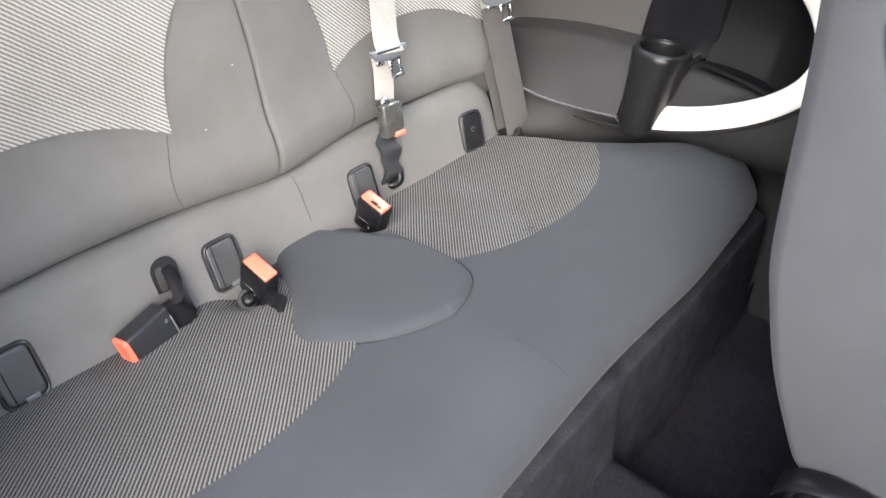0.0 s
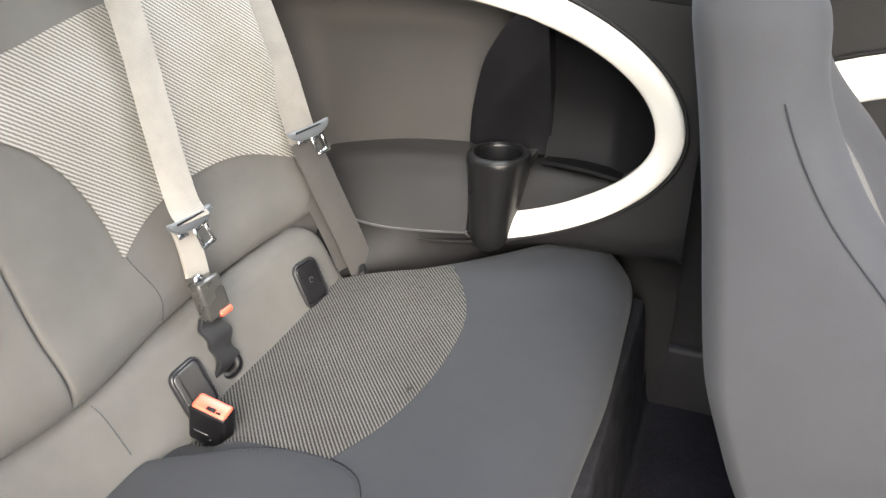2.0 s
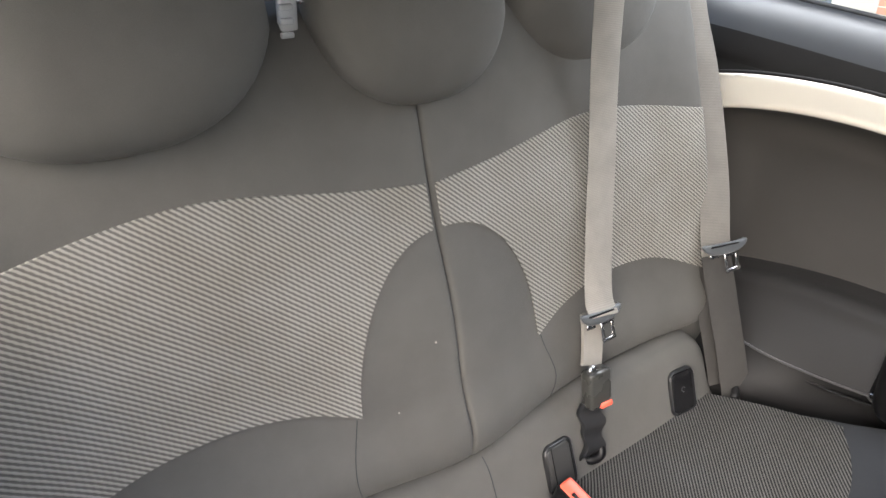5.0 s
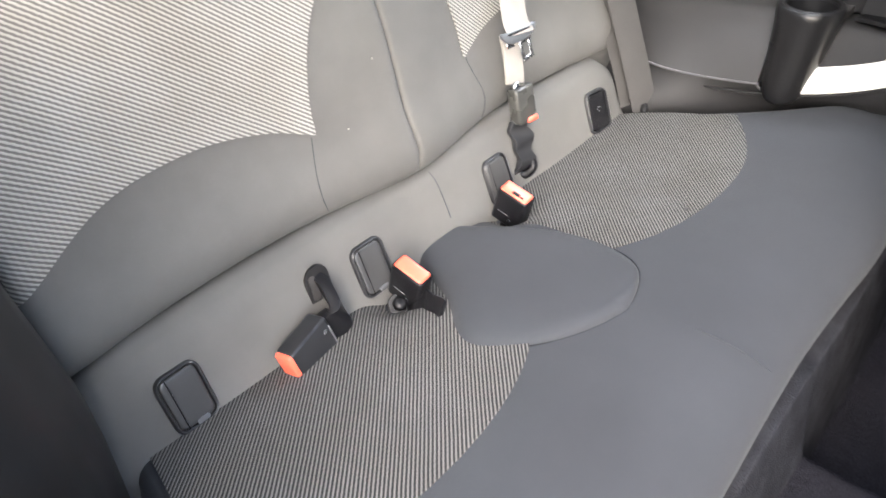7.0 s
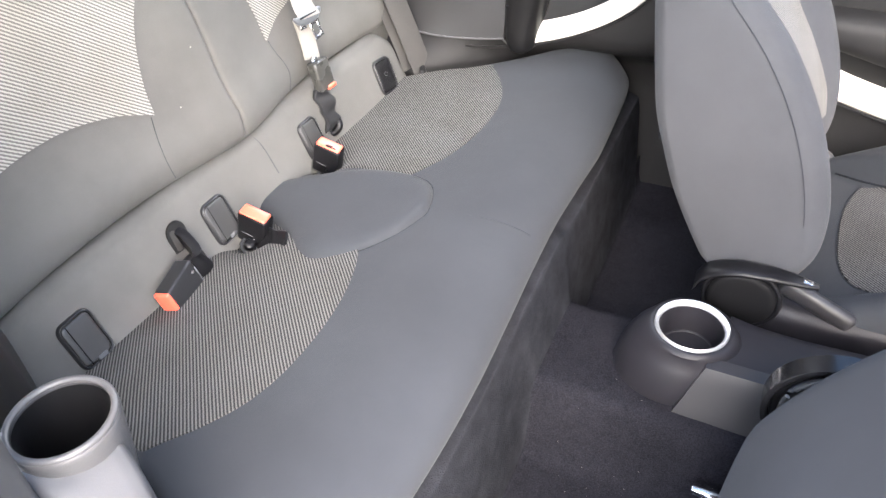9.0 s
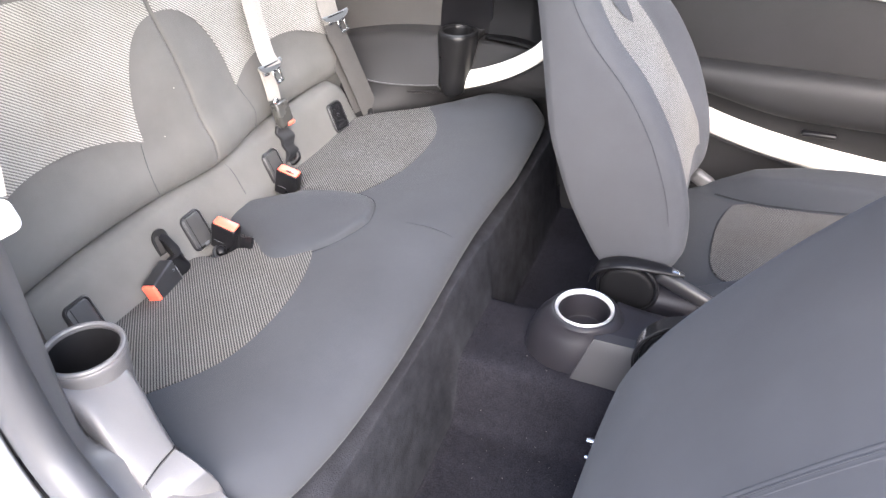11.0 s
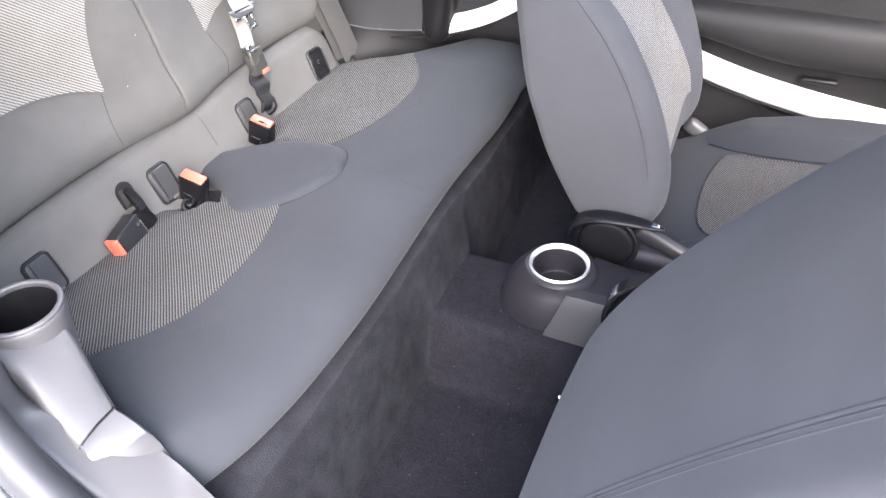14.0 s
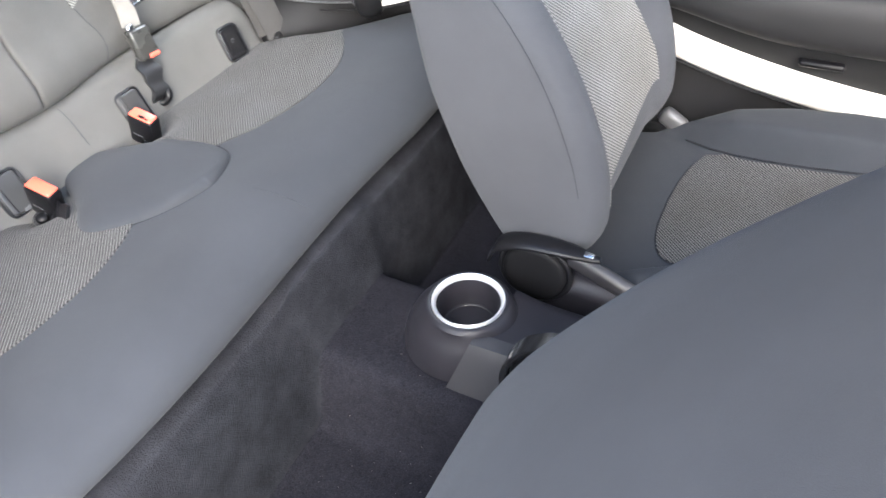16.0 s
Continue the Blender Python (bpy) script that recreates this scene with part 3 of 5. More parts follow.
def build_backrest(y0, y1):
    t = thing("split_rear_seat", (-0.80, (y0 + y1) / 2, 0.62), "grey cloth upright of the rear seat with a pale ribbed band", "rear seat", "rear seat halves")

    def on(y, z):
        return (backrest_x(y, z), y, z)
    ys = sorted([y0, y0 + 0.002, y0 + 0.005, y0 + 0.01, y1 - 0.01, y1 - 0.005, y1 - 0.002, y1] + spread(y0 + 0.016, y1 - 0.016, 44))
    zs = sorted([0.652, 0.6525, 0.654, 0.6565, 0.660, 0.665, 0.672, 1.15, 1.162, 1.172, 1.178, 1.18] + spread(0.68, 1.14, 44))

    def soft(y, z):
        x, yy, zz = on(y, z)
        return (x - lip(abs(y - (y1 if y0 < 0.3 else y0)), 0.0065) - lip(abs(y - (y0 if y0 < 0.3 else y1)), 0.018) - lip(z - 0.652, 0.020), yy, zz)
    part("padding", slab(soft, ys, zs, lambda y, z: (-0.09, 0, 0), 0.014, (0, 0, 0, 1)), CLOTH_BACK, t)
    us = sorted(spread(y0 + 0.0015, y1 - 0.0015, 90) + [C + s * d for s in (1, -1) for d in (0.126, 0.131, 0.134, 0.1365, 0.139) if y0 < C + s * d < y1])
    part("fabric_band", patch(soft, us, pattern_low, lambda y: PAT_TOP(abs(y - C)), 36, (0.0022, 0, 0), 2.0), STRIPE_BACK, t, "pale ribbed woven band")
    # sewn seam down each side of the centre, and across the foot
    s = 1 if y0 > 0.5 else -1
    line = [(backrest_x(C + s * d, z) + 0.0004, C + s * d, z) for d, z in ((0.140 + 0.02 * bell(z - 0.70, 0.05), z) for z in spread(0.762, 0.668, 10))]
    part("seam", tube(line, 0.0006, 6), CLOTH_FRONT, t)
    return t


build_backrest(0.040, 0.5449)
build_backrest(0.5457, 1.064)

# two small pale specks on the cloth stay as marks of wear
for y, z in ((0.5135, 0.826), (0.457, 0.755)):
    bm = lathe([(0.0, 0.0016), (0.0010, 0.0013), (0.0014, 0.0)], (backrest_x(y, z) - 0.0002, y, z), 8, (1, 0, 0))
    tagged(part("lint_speck", bm, WEB), "tiny pale speck of lint on the backrest cloth", "lint", "specks on the backrest")

# ---- lower cloth panel with the anchor covers ----
low_x = fair([0.50, 0.545, 0.57, 0.60, 0.622, 0.638, 0.646, 0.652, 0.656], [-0.630, -0.648, -0.660, -0.672, -0.680, -0.688, -0.695, -0.705, -0.722])


def lower_x(y, z):
    return low_x(z) + 0.004 * bell(y - C, 0.06)


COVER_Y = [0.137, 0.417, 0.684, 0.960]


def build_lower_panel():
    t = thing("lower_back_panel", (-0.70, C, 0.50), "grey cloth panel below the rear backrest with anchor covers", "seat panel")
    top = fair([0.03, 0.045, 0.07, 0.12, 0.5, 0.98, 1.02, 1.045, 1.058, 1.064], [0.616, 0.638, 0.651, 0.656, 0.656, 0.656, 0.650, 0.630, 0.598, 0.57])
    rows = []
    ys = sorted(spread(0.03, 1.064, 80) + [1.055, 1.06])
    for y in ys:
        zt = top(y)
        rows.append([Vector((low_x(0.50 + (0.656 - 0.50) * k) + 0.004 * bell(y - C, 0.06) - lip(1.064 - y, 0.03), y, 0.50 + (zt - 0.50) * k)) for k in [*spread(0, 0.88, 18), 0.91, 0.935, 0.955, 0.97, 0.985, 1]] + [Vector((-0.76, y, zt - 0.012)), Vector((-0.76, y, 0.50))])
    part("panel_cloth", loft(rows), CLOTH_BACK, t)
    part("side_filler", rbox((0.03, 0.18, 0.20), (-0.738, 1.060, 0.615), 0.012, 3), CLOTH_BACK, t)
    for y in COVER_Y:
        build_cover(t, y, y > 0.9)
    line = [(lower_x(C, z) + 0.0002, C + 0.012 + 0.06 * (0.665 - z), z) for z in spread(0.650, 0.585, 8)]
    part("seam", tube(line, 0.0008, 6), CLOTH_FRONT, t)
    return t


def rounded_rect(w, h, r, n=5):
    pts = []
    for cx, cy, a0 in ((w / 2 - r, h / 2 - r, 0), (-w / 2 + r, h / 2 - r, 90), (-w / 2 + r, -h / 2 + r, 180), (w / 2 - r, -h / 2 + r, 270)):
        for k in range(n + 1):
            a = radians(a0 + 90 * k / n)
            pts.append((cx + r * math.cos(a), cy + r * math.sin(a)))
    return pts


def frame_of(origin, right, up):
    """A pose whose x runs to the right, y up and z out of a face."""
    x = Vector(right).normalized()
    z = x.cross(Vector(up)).normalized()
    y = z.cross(x)
    m = Matrix((x, y, z)).transposed().to_4x4()
    m.translation = origin
    return m


def plate(m, w, h, r, steps):
    """A rounded plate in the pose m: steps of (inset, height) from its foot to its middle."""
    rings = [[m @ Vector((x, y, z)) for x, y in rounded_rect(w - 2 * i, h - 2 * i, max(r - i, 0.0008))] for i, z in steps]
    return loft(rings)


def build_cover(t, y, missing):
    slope = Vector((lower_x(y, 0.57) - lower_x(y, 0.63), 0, -0.06))
    m = frame_of((lower_x(y, 0.589) + (0.004 if missing else 0.001), y, 0.589), (0.15 if missing else 0, 1, 0), -slope)
    w, h = 0.054, 0.074
    rim = plate(m, w, h, 0.013, [(0, -0.003), (0, 0.002), (0.0008, 0.0042), (0.0022, 0.0052), (0.0036, 0.0046), (0.0046, 0.001), (0.0047, -0.002)])
    cover = part("anchor_cover", rim, BUCKLE_DARK, t, "black plastic child-seat anchor cover")
    if missing:
        flap = plate(m, w - 0.0105, h - 0.0105, 0.008, [(0, -0.002), (0, 0.003), (0.001, 0.0042), (0.004, 0.0048), (0.012, 0.0050)])
        part("flap", flap, GLOSSBLACK, cover)
        part("anchor_mark", tube([m @ Vector((0.004 * math.cos(a), 0.004 + 0.004 * math.sin(a), 0.0052)) for a in spread(0, 5, 12)], 0.0005, 6), COVER, cover)
    else:
        flap = plate(m, w - 0.0105, h - 0.0105, 0.008, [(0, -0.002), (0, 0.003), (0.001, 0.0042), (0.004, 0.0046), (0.012, 0.0044)])
        part("flap", flap, FLAP, cover)
        part("flap_line", tube([m @ Vector((-0.0135, -0.032, 0.0047)), m @ Vector((-0.0135, 0.032, 0.0047))], 0.0008, 6), BLACK, cover)
        part("finger_notch", plate(m @ Matrix.Translation((0.004, -0.031, 0.0)), 0.016, 0.006, 0.0028, [(0, 0.003), (0, 0.005), (0.001, 0.0054)]), COVER, cover)


build_lower_panel()


# ---- headrests ----
def headrest(y, w, h, label, lean=0.0):
    t = thing("headrest", (-0.84, y, 1.09), label, "headrest", "rear headrests")
    rings = []
    for k in spread(0, 1, 22, 1.0):
        z = 1.083 + h * k
        s = max(0.02, (1 - abs(2 * k - 1) ** 2.6)) ** 0.42
        g = w / 2 * (0.82 + 0.18 * min(1, k * 2.2)) * s
        d = 0.060 * max(0.02, 1 - abs(2 * k - 1) ** 2.4) ** 0.45
        cx = -0.822 - 0.20 * (z - 1.083) + lean
        rings.append([Vector((cx + d * abs(math.cos(a)) ** 0.75 * math.copysign(1, math.cos(a)), y + g * abs(math.sin(a)) ** 0.7 * math.copysign(1, math.sin(a)), z)) for a in (2 * math.pi * i / 40 for i in range(40))])
    part("pad", loft(rings), CLOTH_BACK, t)
    for s in (-0.06, 0.06):
        part("post", tube([(-0.845, y + s * w / 0.25, 1.06), (-0.85, y + s * w / 0.25, 1.13)], 0.006, 10), CHROME, t, "chrome headrest post")
    return t


headrest(0.235, 0.30, 0.20, "grey cloth outer rear headrest")
headrest(0.548, 0.235, 0.19, "narrow grey cloth centre rear headrest", 0.006)
headrest(0.845, 0.30, 0.20, "grey cloth outer rear headrest", -0.030)


# ---- far side panel with the oval trim ----
OUTER, INNER = (-0.612, 0.834, 0.467, 0.222), (-0.590, 0.832, 0.405, 0.174)


def oval(a, k=0.0, grow=0.0):
    """A point of the oval at the angle a: k = 0 its outer line, 1 its inner line."""
    x0, z0, ra, rb = (p + (q - p) * k for p, q in zip(OUTER, INNER))
    c, s = math.cos(a), math.sin(a)
    e = 2 / (1.98 if s > 0 else 1.84)
    x = (ra + grow) * math.copysign(abs(c) ** e, c)
    z = (rb + grow) * math.copysign(abs(s) ** e, s)
    return x0 + x + 0.03 * z, z0 + z - 0.03 * x


def oval_z(x, side, k=1.0):
    """Height of the oval at x, above (side 1) or below (side -1)."""
    x0, z0, ra, rb = (p + (q - p) * k for p, q in zip(OUTER, INNER))
    u = min(0.9999, abs(x - x0) / ra)
    n = 1.98 if side > 0 else 1.84
    return z0 - 0.03 * (x - x0) + side * rb * (1 - u ** n) ** (1 / n)


sill_rise = fair([-1.05, -0.833, -0.70, -0.594, -0.494, -0.406, -0.32, -0.165, 0.0], [0.036, 0.022, 0.011, 0.001, -0.007, -0.015, -0.024, -0.041, -0.055])
ledge_top = fair([-0.82, -0.72, -0.60, -0.48, -0.36, -0.26, -0.19], [0.698, 0.725, 0.746, 0.754, 0.755, 0.748, 0.739])


def sheet_y(z):
    """The plane of the oval ring, leaning out towards the top."""
    return 1.120 + 0.075 * (z - 0.65)


foot_y = fair([-1.22, -0.80, -0.70, -0.63, -0.55, -0.455, -0.36, -0.264, -0.10], [1.04, 1.04, 1.050, 1.066, 1.103, 1.146, 1.203, 1.240, 1.240])
fin_edge = fair([0.755, 0.80, 0.84, 0.90, 0.945, 0.968, 0.980, 0.986], [-0.486, -0.481, -0.472, -0.452, -0.424, -0.404, -0.386, -0.372])


def panel_y(x, z, back=0.0):
    """The sheet round the oval; below it, the sheet runs in to the edge of the cushion."""
    k = min(1, max(0, (0.650 - z) / 0.08))
    k = k * k * (3 - 2 * k)
    return (sheet_y(max(z, 0.62)) + back) * (1 - k) + foot_y(x) * k


def build_side_panel():
    t = thing("side_panel", (-0.5, 1.15, 0.45), "dark grey moulded rear side panel with a cream oval trim ring", "side panel")
    # dark sheet round the oval, from the floor to the shoulder
    n = 96
    rows = [[] for _ in range(9)]
    for i in range(n):
        a = 2 * math.pi * i / n
        x, z = oval(a, 0.3)
        c, s = math.cos(a), math.sin(a)
        f = min((0.60 if c < 0 else 0.485) / max(abs(c), 1e-6), (0.24 if s > 0 else 0.60) / max(abs(s), 1e-6))
        ex, ez = -0.61 + c * f, 0.834 + s * f
        for row, k in zip(rows, (0, 0.06, 0.14, 0.22, 0.32, 0.45, 0.6, 0.8, 1)):
            px, pz = x + (ex - x) * k, z + (ez - z) * k
            pz = min(pz, 1.040 + sill_rise(px))
            row.append(Vector((px, panel_y(px, pz, 0.006 * k), pz)))
    part("backing", loft(rows, False), PANEL, t)

    # vinyl field inside the ring, behind the cup
    bm = bmesh.new()
    rows = []
    for x in spread(-0.985, -0.40, 40):
        b = oval_z(x, 1, 0.9)
        a = min(max(oval_z(x, -1, 0.9), ledge_top(x) - 0.004), b - 0.002)
        rows.append([Vector((x, sheet_y(a + (b - a) * k) + 0.080 * math.cos(math.pi / 2 * k ** 3) ** 0.6 * min(1, (x + 1.0) / 0.25), a + (b - a) * k)) for k in spread(0, 1, 20)])
    grid(bm, rows)
    part("vinyl_field", bm, FIELD, t, "soft dark vinyl field inside the ring")
    # the cream ring: from behind the belt over the top, round the front and back under to the cup
    rings = []
    n = 130
    for i in range(n):
        a = radians(150 - (150 + 62) * i / (n - 1))
        o, q = oval(a), oval(a, 1)
        o, q = Vector((o[0], sheet_y(o[1]), o[1])), Vector((q[0], sheet_y(q[1]) + 0.002, q[1]))
        rings.append([o.lerp(q, k) + Vector((0, -h, 0)) for k, h in ((0, -0.006), (0, 0.005), (0.06, 0.0085), (0.2, 0.0105), (0.5, 0.0110), (0.8, 0.0085), (0.94, 0.0050), (1, 0.000), (1, -0.010))])
    part("oval_trim", loft(rings), WHITE, t, "glossy cream oval trim ring")
    line = []
    for i in range(170):
        x, z = oval(radians(120 - (120 + 170) * i / 169), 0, 0.0035)
        line.append((x, sheet_y(z) - 0.002 - 0.25 * max(0, z - 1.015), z))
    part("rim_line", tube(line, 0.0028, 8), PANEL, t)

    # armrest ledge with its rounded front, down to the seam
    rows = []
    for x in spread(-0.86, -0.458, 44):
        zt, zb = ledge_top(x), oval_z(x, -1, 0.15) + 0.012
        h = zt - zb
        yb = panel_y(x, zb) - 0.009
        p = [(1.214, zt + 0.004), (1.178, zt + 0.001), (1.162, zt - 0.001), (1.1535, zt - 0.004), (1.148, zt - 0.010), (1.145, zt - 0.018), (1.1435, zt - 0.028)]
        for k in spread(0.15, 1, 8):
            p.append((1.1435 + (yb - 1.1435) * k ** 0.9, zt - 0.028 - (h - 0.028) * k))
        p += [(yb + 0.0125, zb - 0.004), (1.214, zb), (1.214, zt - 0.01)]
        rows.append([Vector((x, y, z)) for y, z in p])
    part("armrest", loft(rows), ARMREST, t, "rounded dark vinyl armrest ledge")
    # edge highlights drawn as thin tubes of a lighter colour
    part("highlight_line", tube([(x, panel_y(x, oval_z(x, -1, 0.15) + 0.012) - 0.0115, oval_z(x, -1, 0.15) + 0.011) for x in spread(-0.80, -0.455, 30)], 0.0019, 6), STRIP, t, "pale line for the highlight below the armrest")
    lip_line = [(-0.424 + 0.040 * math.cos(radians(a)), panel_y(-0.424, 0.652 + 0.036 * math.sin(radians(a))) - 0.006, 0.652 + 0.036 * math.sin(radians(a))) for a in spread(190, 335, 24)]
    part("highlight_line", tube(lip_line, 0.0020, 6), STRIP, t, "pale line for the highlight round the foot of the cup")
    # its front part runs on inside the ring to the tip
    rows = []
    for x in spread(-0.394, -0.192, 26):
        zt, zb = ledge_top(x) - 0.004, oval_z(x, -1, 0.85)
        zt = max(zt, zb + 0.004)
        h = zt - zb
        f = min(1, (-0.185 - x) / 0.10)
        y0 = sheet_y(zb) + 0.004
        p = [(1.214, zt - 0.004), (1.175, zt - 0.002), (1.160, zt - 0.003 * f), (1.153, zt - 0.008 * f), (1.149, zt - 0.016 * f)]
        for k in spread(0.15, 1, 6):
            p.append((1.149 + (y0 - 1.149) * k, zt - 0.016 * f - (h - 0.016 * f) * k))
        p += [(1.214, zb)]
        rows.append([Vector((x, y, z)) for y, z in p])
    part("front_ledge", loft(rows), PANEL, t, "dark plastic front ledge")

    # black pocket: a rounded fin behind the cup, and the recess in front of it
    rows = []
    for k in spread(0, 1, 34):
        z = 0.755 + 0.231 * k
        xl, xr = fin_edge(z), -0.348
        rows.append([Vector((xl + (xr - xl) * u, 1.212 - 0.066 * k ** 1.6 - 0.022 * math.sin(math.pi * min(1, 0.06 + u * 0.84)) ** 0.7 * (1 - 0.6 * k), z)) for u in spread(0, 1, 14)]
                    + [Vector((xr, 1.235, z)), Vector((xl, 1.235, z))])
    part("pocket_fin", loft(rows), BLACK, t, "black fin beside the cup holder")
    rows = []
    for x in spread(-0.353, -0.183, 24):
        zb = ledge_top(x) - 0.02
        zt = max(oval_z(x, 1, 0.9), zb + 0.004)
        d = 0.060 * min(1, (-0.180 - x) / 0.07) ** 0.5
        rows.append([Vector((x, sheet_y(zb + (zt - zb) * k) + 0.002 + 1.25 * d * math.sin(math.pi * min(1, 0.08 + k * 0.92)) ** 0.4, zb + (zt - zb) * k)) for k in spread(0, 1, 16)])
    bm = bmesh.new()
    grid(bm, rows)
    part("pocket_recess", bm, POCKET, t, "black recessed pocket")
    # slot on the ledge
    line = smooth_line([(-0.350, 1.182, 0.755), (-0.305, 1.176, 0.755), (-0.26, 1.174, 0.750), (-0.215, 1.174, 0.742)], 8)
    part("tray_slot", ribbon(line, (0.1, 1, 0), 0.040, 0.005), POCKET, t, "narrow black tray slot")
    part("tray_rim", tube([p + Vector((0, 0.018, 0.004)) for p in line], 0.0016, 6), POCKET, t)
    part("tray_rim", tube([p + Vector((0, -0.019, 0.003)) for p in line], 0.0016, 6), POCKET, t)
    c = Vector((-0.412, 1.136, 0.7635))
    rows = [[], [], []]
    for i in range(72):
        a = 2 * math.pi * i / 72
        ca, sa = math.cos(a), math.sin(a)
        far = min(0.0455 / max(abs(ca), 1e-6), 0.085 / max(sa, 1e-6)) if sa > 0 else 0.0445
        for row, r, h in zip(rows, (0.0440, max(0.0445, far), max(0.0445, far)), (0.0, 0.0, -0.012)):
            row.append(c + Vector((r * ca, r * sa, h)))
    bm = bmesh.new()
    grid(bm, rows, False, True)
    part("cup_shelf", bm, ARMREST, t)
    part("inner_backing", rbox((0.62, 0.012, 0.42), (-0.50, 1.236, 0.83), 0.003), POCKET, t)
    part("cup_backing", rbox((0.105, 0.02, 0.05), (-0.418, 1.147, 0.652), 0.004), PANEL, t)
    cup_holder(t, (-0.412, 1.136, 0.774), CUPBLACK)
    return t


def cup_holder(t, c, mat):
    """A deep tapered cup with a rolled rim, and its dark inside."""
    lean = 0.25 if c[1] > 0.5 else 0.0
    prof = [(0.004, -0.168), (0.014, -0.167), (0.022, -0.161), (0.029, -0.146), (0.035, -0.115), (0.0415, -0.065), (0.0455, -0.025), (0.0475, -0.010), (0.0480, -0.004),
            (0.0465, 0.000), (0.0445, 0.0008), (0.0436, -0.001), (0.0432, -0.006), (0.0415, -0.04), (0.0375, -0.095), (0.030, -0.100), (0.004, -0.101)]
    if c[1] > 0.5:
        prof = [(0.003, -0.158), (0.014, -0.1565), (0.023, -0.151), (0.030, -0.141), (0.0345, -0.125), (0.039, -0.095), (0.044, -0.055), (0.048, -0.025), (0.0500, -0.012), (0.0498, -0.004), (0.048, 0.0005),
                (0.0455, 0.002), (0.0425, 0.0018), (0.0400, -0.001), (0.0388, -0.006), (0.037, -0.04), (0.034, -0.095), (0.028, -0.100), (0.004, -0.101)]
    bm = lathe(prof, c, 48)
    for v in bm.verts:
        v.co.y += lean * 0.6 * min(0, v.co.z - c[2] + 0.02)
        v.co.x += lean * 0.25 * min(0, v.co.z - c[2] + 0.02)
    cup = part("cup_holder", bm, mat, t, "deep dark plastic cup holder")
    rr = 0.0402 if c[1] > 0.5 else 0.0445
    ring = [(c[0] + rr * math.cos(a), c[1] + rr * math.sin(a), c[2] + 0.0005) for a in (2 * math.pi * i / 48 for i in range(48))]
    part("rim", tube(ring, 0.0022 if lean else 0.0034, 10, True), mat, cup)
    disc = lathe([(0.0, -0.0885), (0.026, -0.0885), (0.030, -0.0865), (0.031, -0.0895)], (c[0], c[1] - lean * 0.041, c[2]), 32)
    part("base_mat", disc, POCKET, cup)
    bm = bmesh.new()
    grid(bm, [[Vector((c[0] + r * math.cos(a), c[1] + lean * 0.6 * min(0, h + 0.02) + r * math.sin(a), c[2] + h)) for a in (2 * math.pi * i / 40 for i in range(40))] for r, h in ((rr - 0.0032, -0.004), (rr - 0.0045, -0.010), (rr - 0.0065, -0.045), (rr - 0.010, -0.088))], False, True)
    part("cup_lining", bm, POCKET, cup, "black cup lining")
    return cup


build_side_panel()


# ---- far shoulder, window and seal ----
def build_shoulder():
    t = thing("shoulder_trim", (-0.5, 1.2, 1.06), "satin dark grey shoulder trim below the far window", "shoulder trim")
    prof = [(1.178, 1.018), (1.160, 1.028), (1.154, 1.040), (1.155, 1.052), (1.158, 1.067), (1.163, 1.083), (1.170, 1.098), (1.179, 1.112), (1.189, 1.124), (1.198, 1.133), (1.206, 1.1375), (1.216, 1.1375), (1.246, 1.130), (1.250, 1.110), (1.250, 1.018)]
    # lower half gets a darker material for the shade under the shoulder
    for name, line, mat in (("shoulder", prof[5:-1] + [(1.250, 1.083)], SHOULDER), ("shaded_band", prof[:6] + [(1.250, 1.083), (1.250, 1.018)], PANEL)):
        rings = []
        for x in spread(-1.02, -0.03, 40):
            dz = sill_rise(x)
            rings.append([Vector((x, y, z + dz)) for y, z in line])
        part(name, loft(rings), mat, t)
    line = [(x, 1.211, 1.1390 + sill_rise(x)) for x in spread(-1.02, -0.165, 24)]
    line += [(-0.150, 1.212, 1.098), (-0.143, 1.213, 1.114), (-0.140, 1.213, 1.15), (-0.135, 1.20, 1.24), (-0.13, 1.12, 1.35)]
    part("window_seal", tube(line, 0.0042, 8), RUBBER, t, "black rubber window seal")
    return t


build_shoulder()
rows = [[Vector((x, 1.246 - 0.115 * k ** 1.4, 1.06 + 0.30 * k)) for k in spread(0, 1, 8)] for x in spread(-1.15, -0.10, 8)]
bm = bmesh.new()
grid(bm, rows)
pane = tagged(part("window_1", bm, GLASS), "clear rear quarter window pane beside the seat", "window", kind="structure")
pane.visible_shadow = False
rows = [[Vector((x, 1.275 - 0.125 * k ** 1.4, 1.0 + 0.36 * k)) for k in spread(0, 1, 8)] for x in spread(-0.06, 1.15, 8)]
bm = bmesh.new()
grid(bm, rows)
pane = tagged(part("window_2", bm, GLASS), "clear front door window pane", "window", kind="structure")
pane.visible_shadow = False


# ---- far front door ----
def door_oval(a, k):
    """A point of the door's oval: k = 0 its outer line, 1 its inner line."""
    c, s = math.cos(a), math.sin(a)
    x = 0.55 + (0.66 - 0.084 * k) * math.copysign(abs(c) ** 0.93, c)
    return x, 0.715 - 0.11 * (x - 0.55) + (0.228 - 0.058 * k) * math.copysign(abs(s) ** 0.93, s)


